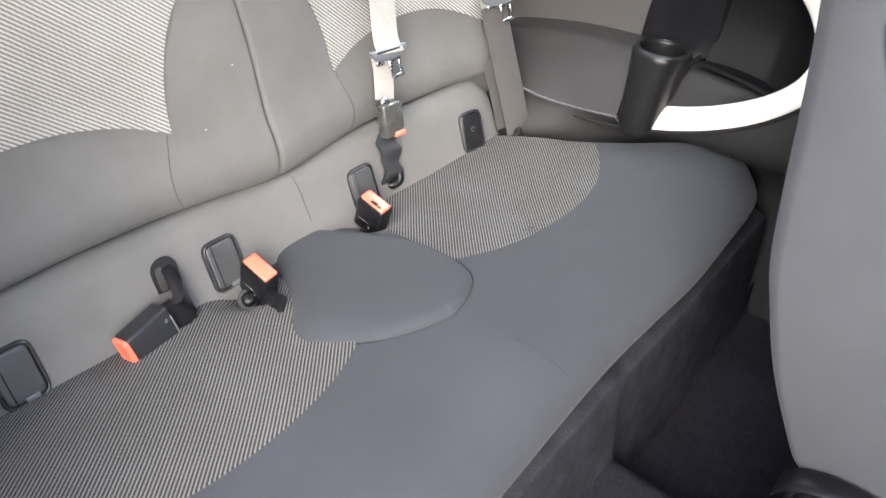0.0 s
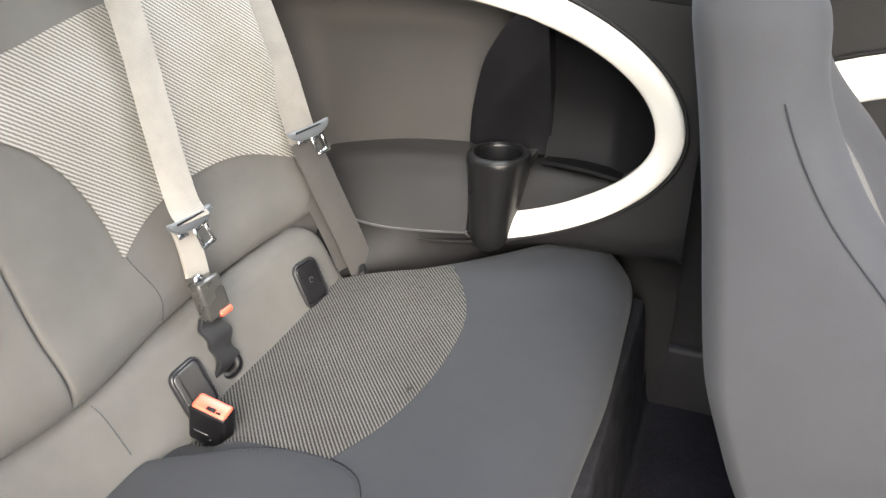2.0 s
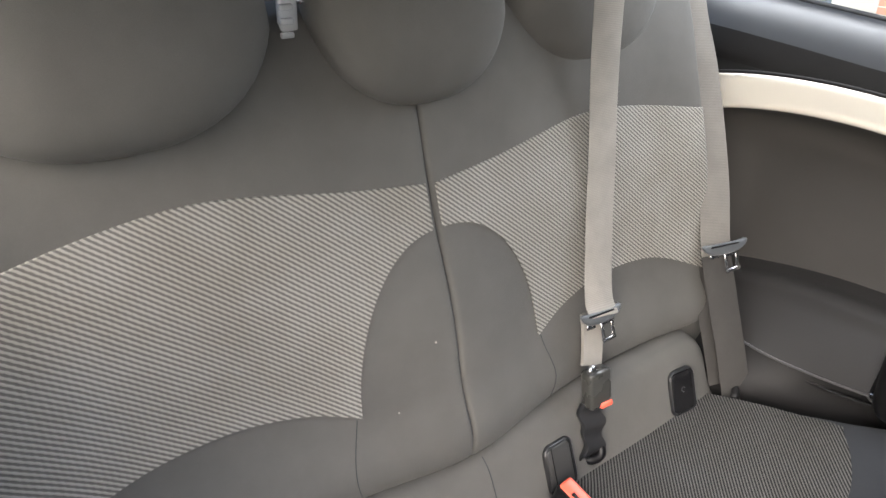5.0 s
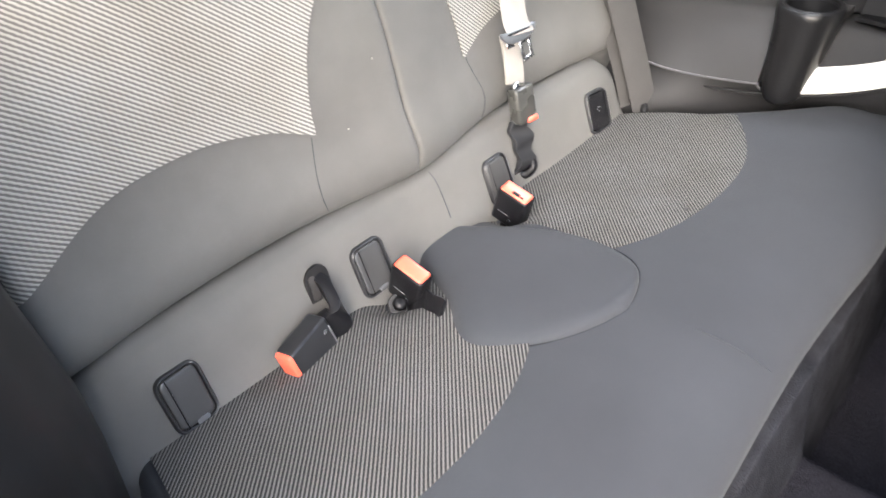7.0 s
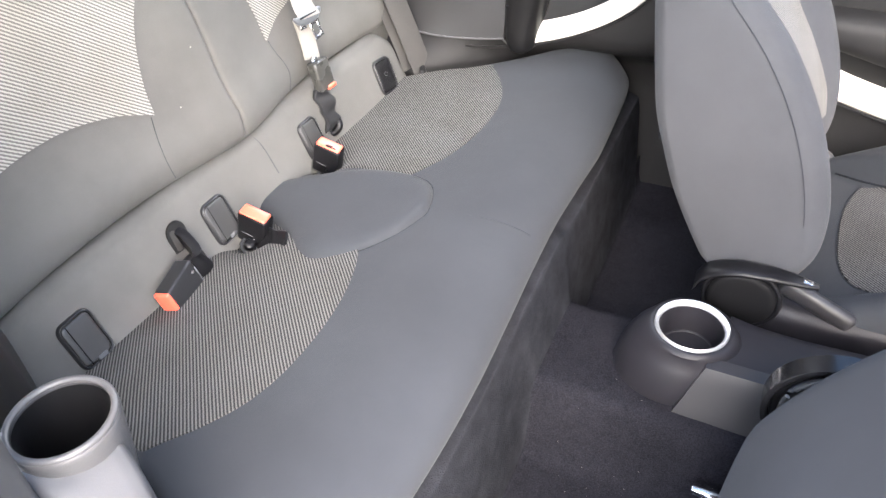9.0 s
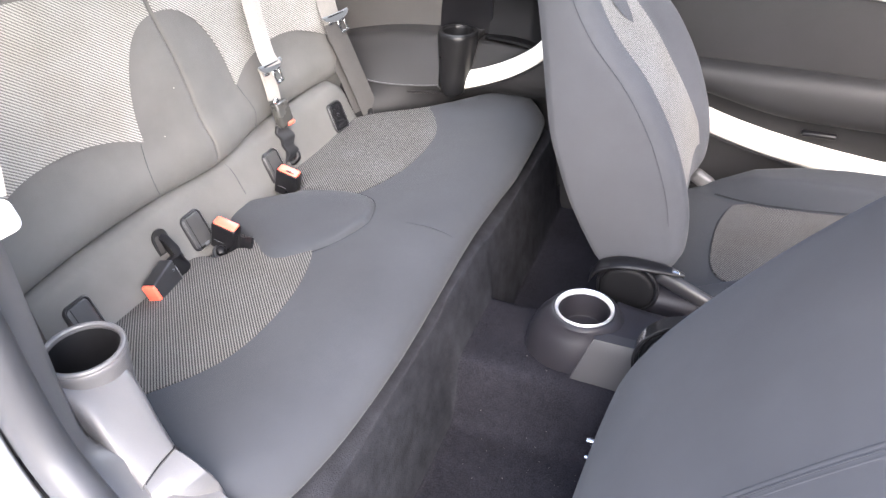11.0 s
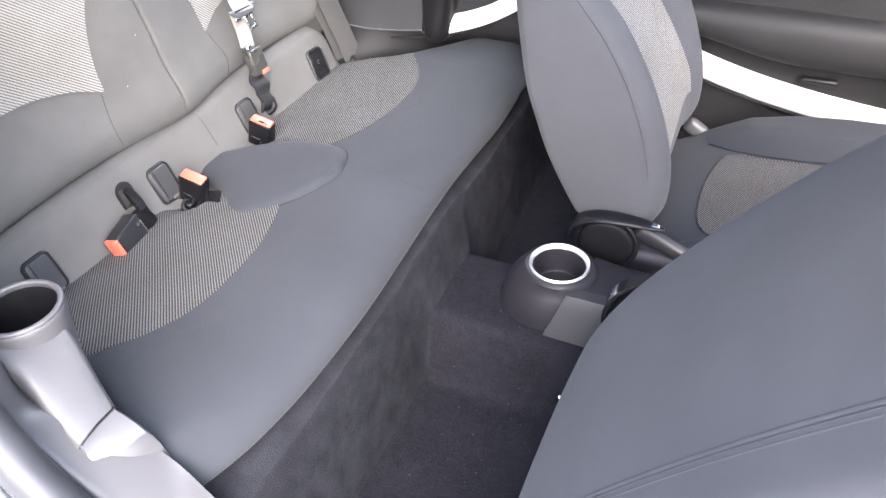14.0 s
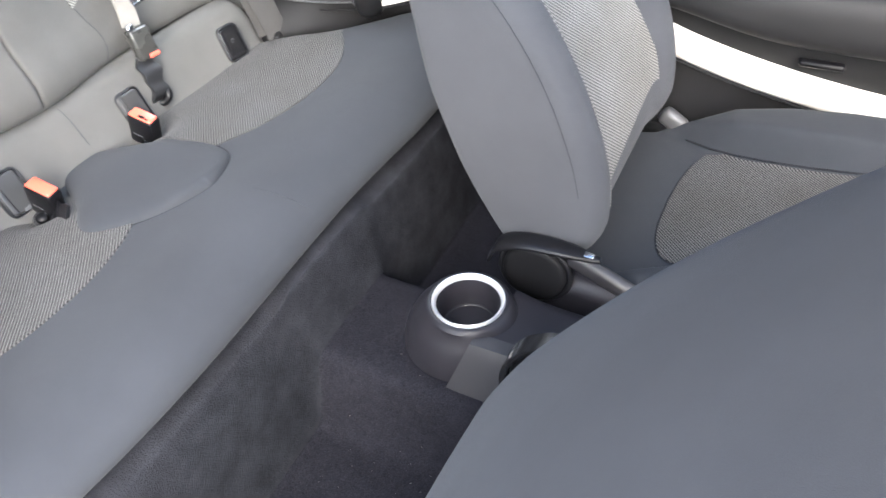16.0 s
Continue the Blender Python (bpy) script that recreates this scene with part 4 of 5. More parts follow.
def build_front_door():
    t = thing("front_door", (0.45, 1.28, 0.35), "closed front door with dark lining and a white oval trim", "car door")
    bm = slab(lambda x, z: (x, 1.262 - 0.012 * bell(z - 0.7, 0.2), z), spread(-0.155, 1.25, 44), spread(0.30, 1.07, 30), lambda x, z: (0, 0.08, 0), 0.012)
    part("lining", bm, PANEL, t)
    # padded armrest above the ring
    mid = fair([0.0, 0.16, 0.33, 0.51, 0.8, 1.05], [0.720, 0.702, 0.682, 0.676, 0.680, 0.69])
    tall = fair([0.0, 0.16, 0.33, 0.51, 0.8, 1.05], [0.022, 0.036, 0.054, 0.056, 0.055, 0.05])
    rings = []
    for x in spread(0.0, 1.05, 40):
        fade = min(1, (x + 0.01) / 0.12) * min(1, (1.06 - x) / 0.1)
        z = mid(x)
        rings.append([Vector((x, 1.256 - (0.056 * fade) * max(0, math.cos(a)) ** 0.55, z + tall(x) * math.copysign(abs(math.sin(a)) ** 0.8, a) * (0.6 + 0.4 * fade))) for a in spread(-math.pi / 2, math.pi / 2, 18)] + [Vector((x, 1.275, z))])
    part("armrest", loft(rings), DOORPAD, t, "padded dark vinyl armrest")
    rings = []
    for i in range(140):
        a = radians(360 * i / 140)
        xo, zo = door_oval(a, 0)
        xi, zi = door_oval(a, 1)
        o, q = Vector((xo, 1.252, zo)), Vector((xi, 1.252, zi))
        rings.append([o.lerp(q, k) + Vector((0, -h, 0)) for k, h in ((0, -0.004), (0, 0.006), (0.1, 0.011), (0.3, 0.015), (0.6, 0.015), (0.9, 0.011), (1, 0.005), (1, -0.004))])
    bm = bmesh.new()
    grid(bm, rings, True, True)
    part("oval_trim", bm, WHITE, t, "glossy white oval door trim")
    ring = []
    for i in range(100):
        x, z = door_oval(2 * math.pi * i / 100, -0.05)
        ring.append((x, 1.246, z))
    part("rim_line", tube(ring, 0.003, 6, True), PANEL, t)
    part("pull_handle", rbox((0.075, 0.018, 0.012), (0.425, 1.238, 0.594), 0.005, 3), BLACK, t, "black door pull")
    return t


build_front_door()


# ---- front passenger seat ----
seat_rear = fair([0.47, 0.51, 0.615, 0.70, 0.75, 0.83, 0.91, 0.99, 1.05, 1.10, 1.14], [0.062, 0.034, -0.024, -0.057, -0.073, -0.087, -0.099, -0.113, -0.126, -0.137, -0.142])
seat_bolster = fair([0.47, 0.51, 0.56, 0.65, 0.765, 0.858, 0.94, 1.02, 1.08, 1.14], [0.155, 0.18, 0.197, 0.188, 0.146, 0.090, 0.020, -0.024, -0.036, -0.05])
PY, PW = 0.930, 0.242


def seat_front(y, z):
    d = abs(y - PY)
    hollow = 1 / (1 + math.exp((d - 0.165) / 0.012))
    depth = table(z, [0.5, 0.6, 0.8, 0.95, 1.1], [0.012, 0.028, 0.045, 0.035, 0.015])
    return seat_bolster(z) - depth * hollow


def build_passenger_seat():
    t = thing("front_seat", (0.2, PY, 0.29), "upright dark grey cloth front passenger seat with ribbed fabric centre", "car seat", "front seats")
    rings = []
    for z in [0.500, 0.503, 0.508, 0.516, *spread(0.528, 1.066, 46), 1.078, 1.090, 1.101, 1.110, 1.116, 1.120, 1.122]:
        fall = lip(1.122 - z, 0.058) + lip(z - 0.500, 0.02) * 0.6
        w = PW - fall * 0.9 - 0.10 * max(0, z - 0.86) ** 1.5
        rear, ring = seat_rear(z) + fall * 0.6, []
        ys = [PY + w * v for v in spread(-1, 1, 41, 0.75)]
        for y in ys:
            e = lip(w - abs(y - PY), 0.045)
            ring.append(Vector((max(seat_front(y, z) - e * 1.1 - fall * 0.6, rear + e * 0.9 + 0.004), y, z)))
        for y in reversed(ys[1:-1]):
            e = lip(w - abs(y - PY), 0.04)
            ring.append(Vector((rear + e * 0.9 + 0.012 * (1 - abs(y - PY) / w) * -1, y, z)))
        rings.append(ring)
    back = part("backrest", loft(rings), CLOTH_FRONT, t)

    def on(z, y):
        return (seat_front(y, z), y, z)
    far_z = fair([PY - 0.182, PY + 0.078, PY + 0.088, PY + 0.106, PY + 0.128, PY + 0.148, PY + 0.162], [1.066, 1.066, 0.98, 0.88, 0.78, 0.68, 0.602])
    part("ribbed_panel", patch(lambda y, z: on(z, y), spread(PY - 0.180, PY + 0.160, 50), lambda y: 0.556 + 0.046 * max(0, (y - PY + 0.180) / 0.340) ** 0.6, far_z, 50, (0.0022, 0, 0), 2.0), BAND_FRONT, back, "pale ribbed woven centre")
    rows = []
    for z in spread(0.90, 1.07, 20):
        h = 0.075 * max(0.001, 1 - ((1.10 - z) / 0.20) ** 2.2) ** 0.6
        rows.append([Vector((seat_front(PY + h * v, z) + 0.0045, PY + h * v, z)) for v in spread(-1, 1, 12)])
    bm = bmesh.new()
    grid(bm, rows)
    part("shoulder_tongue", bm, CLOTH_FRONT, back, "smooth cloth tongue")
    line = [(seat_rear(z) + 0.018, PY + PW - 0.0050 - 0.10 * max(0, z - 0.86) ** 1.5, z) for z in spread(0.56, 1.065, 40)]
    part("piping", tube(line, 0.0012, 6), CLOTH_FRONT, back)
    line = [(seat_bolster(z) - 0.034, PY - (PW - 0.0012 - 0.10 * max(0, z - 0.86) ** 1.5), z) for z in spread(0.62, 1.02, 34)]
    part("piping", tube(line, 0.0007, 6), CLOTH, back)
    # cushion
    crease = fair([0.10, 0.20, 0.235, 0.283, 0.344, 0.449, 0.66], [0.255, 0.240, 0.224, 0.195, 0.172, 0.153, 0.142])

    def top(x, y):
        d = abs(y - PY) + (0.188 - crease(min(max(x, 0.10), 0.66)) if y > PY else 0.0)
        z = 0.440 + 0.16 * (x - 0.20) + 0.062 * (1 / (1 + math.exp((0.188 - d) / 0.0045))) * table(x, [0.17, 0.24, 0.31, 0.40, 0.50, 0.62], [0.05, 0.55, 1.0, 1.1, 1.0, 0.75])
        return (x, y, z)
    bm = slab(top, spread(0.10, 0.66, 100), spread(PY - 0.245, PY + 0.265, 130), lambda x, y: (0, 0, -0.13), 0.035)
    # same cloth as the backrest, darkened here for the cushion's shade
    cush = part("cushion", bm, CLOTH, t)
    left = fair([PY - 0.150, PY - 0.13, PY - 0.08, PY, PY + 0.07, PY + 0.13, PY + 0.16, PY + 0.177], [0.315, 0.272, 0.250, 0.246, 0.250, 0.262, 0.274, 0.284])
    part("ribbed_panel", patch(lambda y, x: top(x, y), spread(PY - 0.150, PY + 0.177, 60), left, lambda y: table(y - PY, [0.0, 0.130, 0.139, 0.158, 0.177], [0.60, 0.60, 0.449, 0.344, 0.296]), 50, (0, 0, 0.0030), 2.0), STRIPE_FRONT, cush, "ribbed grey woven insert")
    line = [Vector(top(left(y) - 0.001, y)) + Vector((0, 0, 0.0008)) for y in spread(PY - 0.150, PY + 0.177, 40)]
    part("seam", tube(line, 0.0009, 6), CLOTH, cush, "dark seam line standing for crease shade")
    # bolster crease: its shade is put in as a dark felt-coloured line
    line = [Vector(top(x, PY + crease(x) - 0.009)) + Vector((0, 0, 0.0012)) for x in spread(0.235, 0.60, 60)]
    part("seam", tube(line, 0.0018, 6), FELT, cush, "dark seam line standing for crease shade")
    # sill between backrest and cushion, metal hinge on the door side
    part("hinge_cover", rbox((0.058, 0.028, 0.036), (0.200, PY + 0.258, 0.460), 0.012, 3, pose(0, 0, 0, 0, 32, 0)), STRIP, t, "grey plastic hinge cover")
    # inner side: round recliner cover, lever and valance
    disc = lathe([(0.0, 0.0145), (0.040, 0.0145), (0.047, 0.0135), (0.0505, 0.010), (0.0515, 0.0), (0.0515, -0.02)], (0.108, PY - 0.252, 0.478), 48, (0, -1, 0))
    part("recliner_cover", disc, POCKET, t, "round black recliner cover")
    ringpts = [(0.108 + 0.055 * math.cos(a), PY - 0.256, 0.478 + 0.055 * math.sin(a)) for a in (2 * math.pi * i / 40 for i in range(40))]
    part("recliner_rim", tube(ringpts, 0.0045, 8, True), BLACK, t)
    line = smooth_line([(0.036, PY - 0.252, 0.488), (0.050, PY - 0.258, 0.515), (0.085, PY - 0.262, 0.535), (0.13, PY - 0.263, 0.541), (0.17, PY - 0.262, 0.540), (0.205, PY - 0.258, 0.534)], 6)
    rings = []
    for i, p in enumerate(line):
        k = i / (len(line) - 1)
        w, h = 0.020 * (1 - 0.15 * k - 0.60 * k ** 5), 0.0105 * (1 - 0.60 * k)
        rings.append([p + Vector((0, w * math.copysign(abs(math.cos(a)) ** 0.7, math.cos(a)), h * math.sin(a))) for a in (2 * math.pi * j / 16 for j in range(16))])
    bm = loft(rings)
    part("tilt_lever", bm, BLACK, t, "glossy black tilt lever")
    part("lever_tip", plate(frame_of((0.188, PY - 0.261, 0.5405), (1, 0, -0.12), (0, 1, 0)), 0.016, 0.012, 0.004, [(0, 0), (0, 0.0015), (0.001, 0.002)]), CHROME, t, "worn bright tip of the lever")
    bm = slab(lambda x, z: (x, PY - 0.250 - 0.008 * bell(x - 0.2, 0.1), z), spread(0.07, 0.62, 24), spread(0.345, 0.475, 10), lambda x, z: (0, 0.03, 0), 0.02)
    part("valance", bm, GREYPLASTIC, t, "grey plastic side valance")
    part("valance_arm", rbox((0.12, 0.022, 0.030), (0.212, PY - 0.250, 0.497), 0.010, 3, pose(0, 0, 0, 0, 24, 0)), CHEEK, t, "satin grey valance arm")
    for y in (PY - 0.19, PY + 0.19):
        part("rail", rbox((0.60, 0.035, 0.04), (0.33, y, 0.300), 0.006), CHROME, t, "steel seat rail")
        part("riser", rbox((0.45, 0.03, 0.06), (0.33, y, 0.338), 0.006), BLACK, t)
    # headrest on its posts
    rings = []
    for k in spread(0, 1, 18, 1.0):
        z = 1.126 + 0.20 * k
        s = max(0.02, 1 - abs(2 * k - 1) ** 2.6) ** 0.42
        rings.append([Vector((-0.100 - 0.06 * k + 0.050 * s * math.cos(a), PY + 0.13 * s * abs(math.sin(a)) ** 0.7 * math.copysign(1, math.sin(a)), z)) for a in (2 * math.pi * i / 36 for i in range(36))])
    part("headrest", loft(rings), CLOTH_FRONT, t)
    for s in (-0.06, 0.06):
        part("post", tube([(-0.095, PY + s, 1.09), (-0.105, PY + s, 1.17)], 0.006, 10), CHROME, t, "chrome headrest post")
        part("post_guide", lathe([(0.0, 0.012), (0.012, 0.010), (0.014, 0.0), (0.014, -0.03)], (-0.097, PY + s, 1.118), 20), BLACK, t)
    part("headrest_base", rbox((0.04, 0.17, 0.008), (-0.092, PY, 1.122), 0.004, 3), BLACK, t, "black headrest base")
    return t


build_passenger_seat()


# ---- driver's seat, backrest tipped forward ----
DX = [0.112, 0.118, 0.128, 0.150, 0.190, 0.237, 0.320, 0.400, 0.470, 0.560, 0.640, 0.70]
DZ = [0.300, 0.350, 0.420, 0.520, 0.612, 0.690, 0.806, 0.900, 0.968, 1.030, 1.062, 1.07]
DS = [0.0]
for i in range(1, len(DX)):
    DS.append(DS[-1] + math.hypot(DX[i] - DX[i - 1], DZ[i] - DZ[i - 1]))
tip_x, tip_z = fair(DS, DX), fair(DS, DZ)


def build_driver_seat():
    t = thing("front_seat", (0.35, 0.175, 0.29), "dark grey cloth driver's seat with its backrest tipped forward", "car seat", "front seats")
    y0, y1 = -0.085, 0.428
    low = fair([-0.09, 0.0, 0.10, 0.18, 0.26, 0.33, 0.38, 0.41, 0.43], [0.09, 0.05, 0.055, 0.07, 0.10, 0.14, 0.18, 0.215, 0.25])
    rows, rear = [], []
    top_s = DS[-1]
    for k in [0, 0.008, 0.02, 0.04, *spread(0.06, 0.97, 46), 0.985, 0.995, 1.0]:
        a, b = [], []
        for y in [y0, y0 + 0.002, y0 + 0.006, y0 + 0.013, y0 + 0.024, *spread(y0 + 0.04, y1 - 0.05, 40), y1 - 0.036, y1 - 0.024, y1 - 0.014, y1 - 0.006, y1 - 0.002, y1]:
            s0 = low(y)
            s = s0 + (top_s - s0) * k
            x, z = tip_x(s), tip_z(s)
            dx, dz = tip_x(s + 0.004) - tip_x(s - 0.004), tip_z(s + 0.004) - tip_z(s - 0.004)
            h = math.hypot(dx, dz) or 1
            nx, nz = dz / h, -dx / h
            fall = min(0.05, lip(min(y - y0, y1 - y), 0.05) + lip(s - s0, 0.04) + lip(top_s - s, 0.05) + 0.0)
            bow = 0.012 * (1 - ((y - 0.17) / 0.26) ** 2)
            a.append(Vector((x + nx * (fall - bow), y, z + nz * (fall - bow))))
            b.append(Vector((x + nx * 0.125, y, z + nz * 0.125)))
        rows.append(a)
        rear.append(b)
    bm = bmesh.new()
    f, g = grid(bm, rows), grid(bm, rear)
    n, m = len(rows), len(rows[0])
    for i in range(n - 1):
        for j in (0, m - 1):
            bm.faces.new((f[i][j], f[i + 1][j], g[i + 1][j], g[i][j]))
    for j in range(m - 1):
        for i in (0, n - 1):
            bm.faces.new((f[i][j], f[i][j + 1], g[i][j + 1], g[i][j]))
    back = part("backrest", bm, CLOTH_FRONT, t, "smooth dark cloth rear face of the backrest")
    for off, r, sunk in ((0.0, 0.0007, 0.0001), (0.0055, 0.006, -0.0052), (-0.006, 0.006, -0.0055)):
        line = []
        for s in spread(0.16, 0.95, 40):
            y = 0.013 + off + 0.004 * math.sin(7 * s)
            x, z = tip_x(s), tip_z(s)
            dx, dz = tip_x(s + 0.004) - tip_x(s - 0.004), tip_z(s + 0.004) - tip_z(s - 0.004)
            h = math.hypot(dx, dz)
            bow = 0.012 * (1 - ((y - 0.17) / 0.26) ** 2) + sunk
            line.append((x - dz / h * bow, y, z + dx / h * bow))
        part("seam" if off == 0 else "seam_fold", tube(line, r, 10), CLOTH if off == 0 else CLOTH_FRONT, back)
    bm = slab(lambda x, y: (x, y, 0.445 + 0.12 * (x - 0.3)), spread(0.26, 0.86, 30), spread(-0.06, 0.41, 26), lambda x, y: (0, 0, -0.12), 0.035)
    part("cushion", bm, CLOTH_FRONT, t)
    for y in (0.0, 0.365):
        part("rail", rbox((0.66, 0.035, 0.04), (0.45, y, 0.303), 0.006), CHROME, t, "steel seat rail")
        part("riser", rbox((0.50, 0.03, 0.06), (0.50, y, 0.345), 0.006), BLACK, t)
    for dy, dz in ((0.030, 0.040), (0.030, -0.004)):
        part("rail_end", rbox((0.05, 0.014, 0.011), (0.128, 0.375 + dy, 0.300 + dz), 0.003), CHROME, t, "bright end of the seat rail")
    # round recliner cover beside the console, with its lever over it
    hub = Vector((0.240, 0.440, 0.528))

    def arc(r, y, a0, a1):
        return [hub + Vector((r * math.cos(radians(a)), y, r * math.sin(radians(a)))) for a in spread(a0, a1, 22)]
    disc = lathe([(0.0, 0.006), (0.050, 0.006), (0.058, 0.004), (0.061, -0.002), (0.061, -0.03)], hub, 40, (0, 1, 0))
    part("recliner_cover", disc, POCKET, t, "round black recliner cover")
    part("recliner_rim", tube(arc(0.073, 0.0, 60, 230), 0.006, 8), BLACK, t)
    part("tilt_lever", ribbon(arc(0.084, 0.002, 70, 207), (0, 1, 0), 0.030, 0.008), GLOSSBLACK, t, "glossy black tilt lever")
    # silvery reflections on the black cover, modelled as two pale ribs
    part("glint_rib", tube(arc(0.066, -0.008, 112, 150), 0.0034, 8), COVER, t, "pale rib standing for a glint")
    part("glint_rib", tube(arc(0.066, -0.010, 162, 190), 0.0034, 8), COVER, t, "pale rib standing for a glint")
    return t


build_driver_seat()


# ---- centre console with its cup ----
def build_console():
    t = thing("centre_console", (0.1, 0.56, 0.41), "grey plastic centre console with a metal-ringed cup holder", "centre console")
    cx, cy = 0.050, 0.560
    rings = []
    for k, (r, z) in enumerate([(0.092, 0.390), (0.0925, 0.412), (0.091, 0.434), (0.087, 0.455), (0.080, 0.473), (0.071, 0.487), (0.0635, 0.4945), (0.0590, 0.4985), (0.0560, 0.5000), (0.0520, 0.4985), (0.0455, 0.494), (0.0445, 0.475), (0.043, 0.4520), (0.0415, 0.4490), (0.030, 0.4482), (0.004, 0.4480)]):
        ring = []
        for i in range(56):
            a = 2 * math.pi * i / 56
            wide = 0.88 if z < 0.49 and k < 6 else 1.0
            ring.append(Vector((cx + r * math.cos(a) - 0.012 * max(0, 0.49 - z) / 0.09 * (k < 7), cy + r * wide * math.sin(a), z)))
        rings.append(ring)
    part("cup_housing", loft(rings), GREYPLASTIC, t)
    ring = [(cx + 0.0385 * math.cos(a), cy + 0.0385 * math.sin(a), 0.4488) for a in (2 * math.pi * i / 56 for i in range(56))]
    part("base_ridge", tube(ring, 0.0009, 6, True), CHEEK, t, "raised ring on the cup floor")
    bm = bmesh.new()
    grid(bm, [[Vector((cx + r * math.cos(a), cy + r * math.sin(a), z)) for a in (2 * math.pi * i / 64 for i in range(64))] for r, z in ((0.0532, 0.4985), (0.0529, 0.5015), (0.0517, 0.5030), (0.0490, 0.5018), (0.0468, 0.4985), (0.0460, 0.492))], False, True)
    part("metal_ring", bm, ALU, t, "bright brushed metal ring")
    # tail towards the dashboard
    rings = []
    for x in spread(0.101, 1.0, 36):
        w = table(x, [0.085, 0.14, 0.3, 1.0], [0.066, 0.058, 0.062, 0.07])
        z = table(x, [0.085, 0.12, 0.2, 0.5, 1.0], [0.489, 0.486, 0.480, 0.485, 0.56])
        p = [(-w - 0.016, 0.36), (-w - 0.012, z - 0.05), (-w - 0.003, z - 0.012), (-w + 0.006, z - 0.002), (-w + 0.02, z), (w - 0.02, z), (w - 0.006, z - 0.002), (w + 0.003, z - 0.012), (w + 0.012, z - 0.05), (w + 0.016, 0.36)]
        rings.append([Vector((x, cy + y, zz)) for y, zz in p])
    part("console_body", loft(rings), GREYPLASTIC, t)
    bm = slab(lambda u, z: ((0.057 + (z - 0.422) * 0.36) * (1 - u) + 0.32 * u, 0.4725 + (z - 0.422) * 0.30, z), spread(0, 1, 14), spread(0.395, 0.490, 10), lambda u, z: (0, 0.024, 0), 0.0015)
    part("side_cheek", bm, CHEEK, t, "satin grey side cheek")
    return t


build_console()


# ---- belts and buckles of the rear seat ----
def bolt(t, p, axis, r=0.006):
    return part("bolt", lathe([(0, 0.004), (r * 0.7, 0.004), (r, 0.002), (r, -0.002)], p, 12, axis), CHROME, t)


def tongue(t, p, across, down, wide):
    """A belt tongue: a curved slate slider with upturned tips, and a bright metal loop."""
    m = frame_of(p, across, -Vector(down))
    rings = []
    for u in [-1, -0.985, -0.95, *spread(-0.88, 0.88, 15), 0.95, 0.985, 1]:
        k = abs(u)
        hi = 0.006 + 0.003 * k ** 3
        lo = -0.013 * (1 - k ** 3.5) + 0.002 * k
        end = math.sqrt(max(0.02, 1 - max(0, (k - 0.85) / 0.15) ** 2))
        mid, h = (hi + lo) / 2, (hi - lo) / 2 * end
        d = 0.0042 * end
        rings.append([m @ Vector((u * wide / 2, mid + h * math.copysign(abs(math.cos(a)) ** 0.7, math.cos(a)), 0.004 + d * math.copysign(abs(math.sin(a)) ** 0.7, math.sin(a)))) for a in (2 * math.pi * i / 14 for i in range(14))])
    tg = part("tongue", loft(rings), SLATE, t, "slate grey belt tongue with a metal loop")
    part("belt_slit", rbox((wide * 0.62, 0.003, 0.003), (0, 0, 0), 0.001, 1, m @ Matrix.Translation((-0.002, 0.0035, 0.0078))), BLACK, tg)
    for sx in (-1, 1):
        part("blade_arm", rbox((0.0060, 0.030, 0.0028), (0, 0, 0), 0.001, 1, m @ Matrix.Translation((sx * 0.0095 + 0.012, -0.026, 0.005)) @ pose(0, 0, 0, 0, 0, 8)), CHROME, tg)
    for dy, dx in ((-0.013, 0.011), (-0.040, 0.015)):
        part("blade_bar", rbox((0.0255, 0.0065, 0.0028), (0, 0, 0), 0.001, 1, m @ Matrix.Translation((dx, dy, 0.005)) @ pose(0, 0, 0, 0, 0, 8)), CHROME, tg)
    part("blade_tab", rbox((0.016, 0.008, 0.0028), (0, 0, 0), 0.001, 1, m @ Matrix.Translation((-0.018, -0.013, 0.004))), CHROME, tg)
    return tg


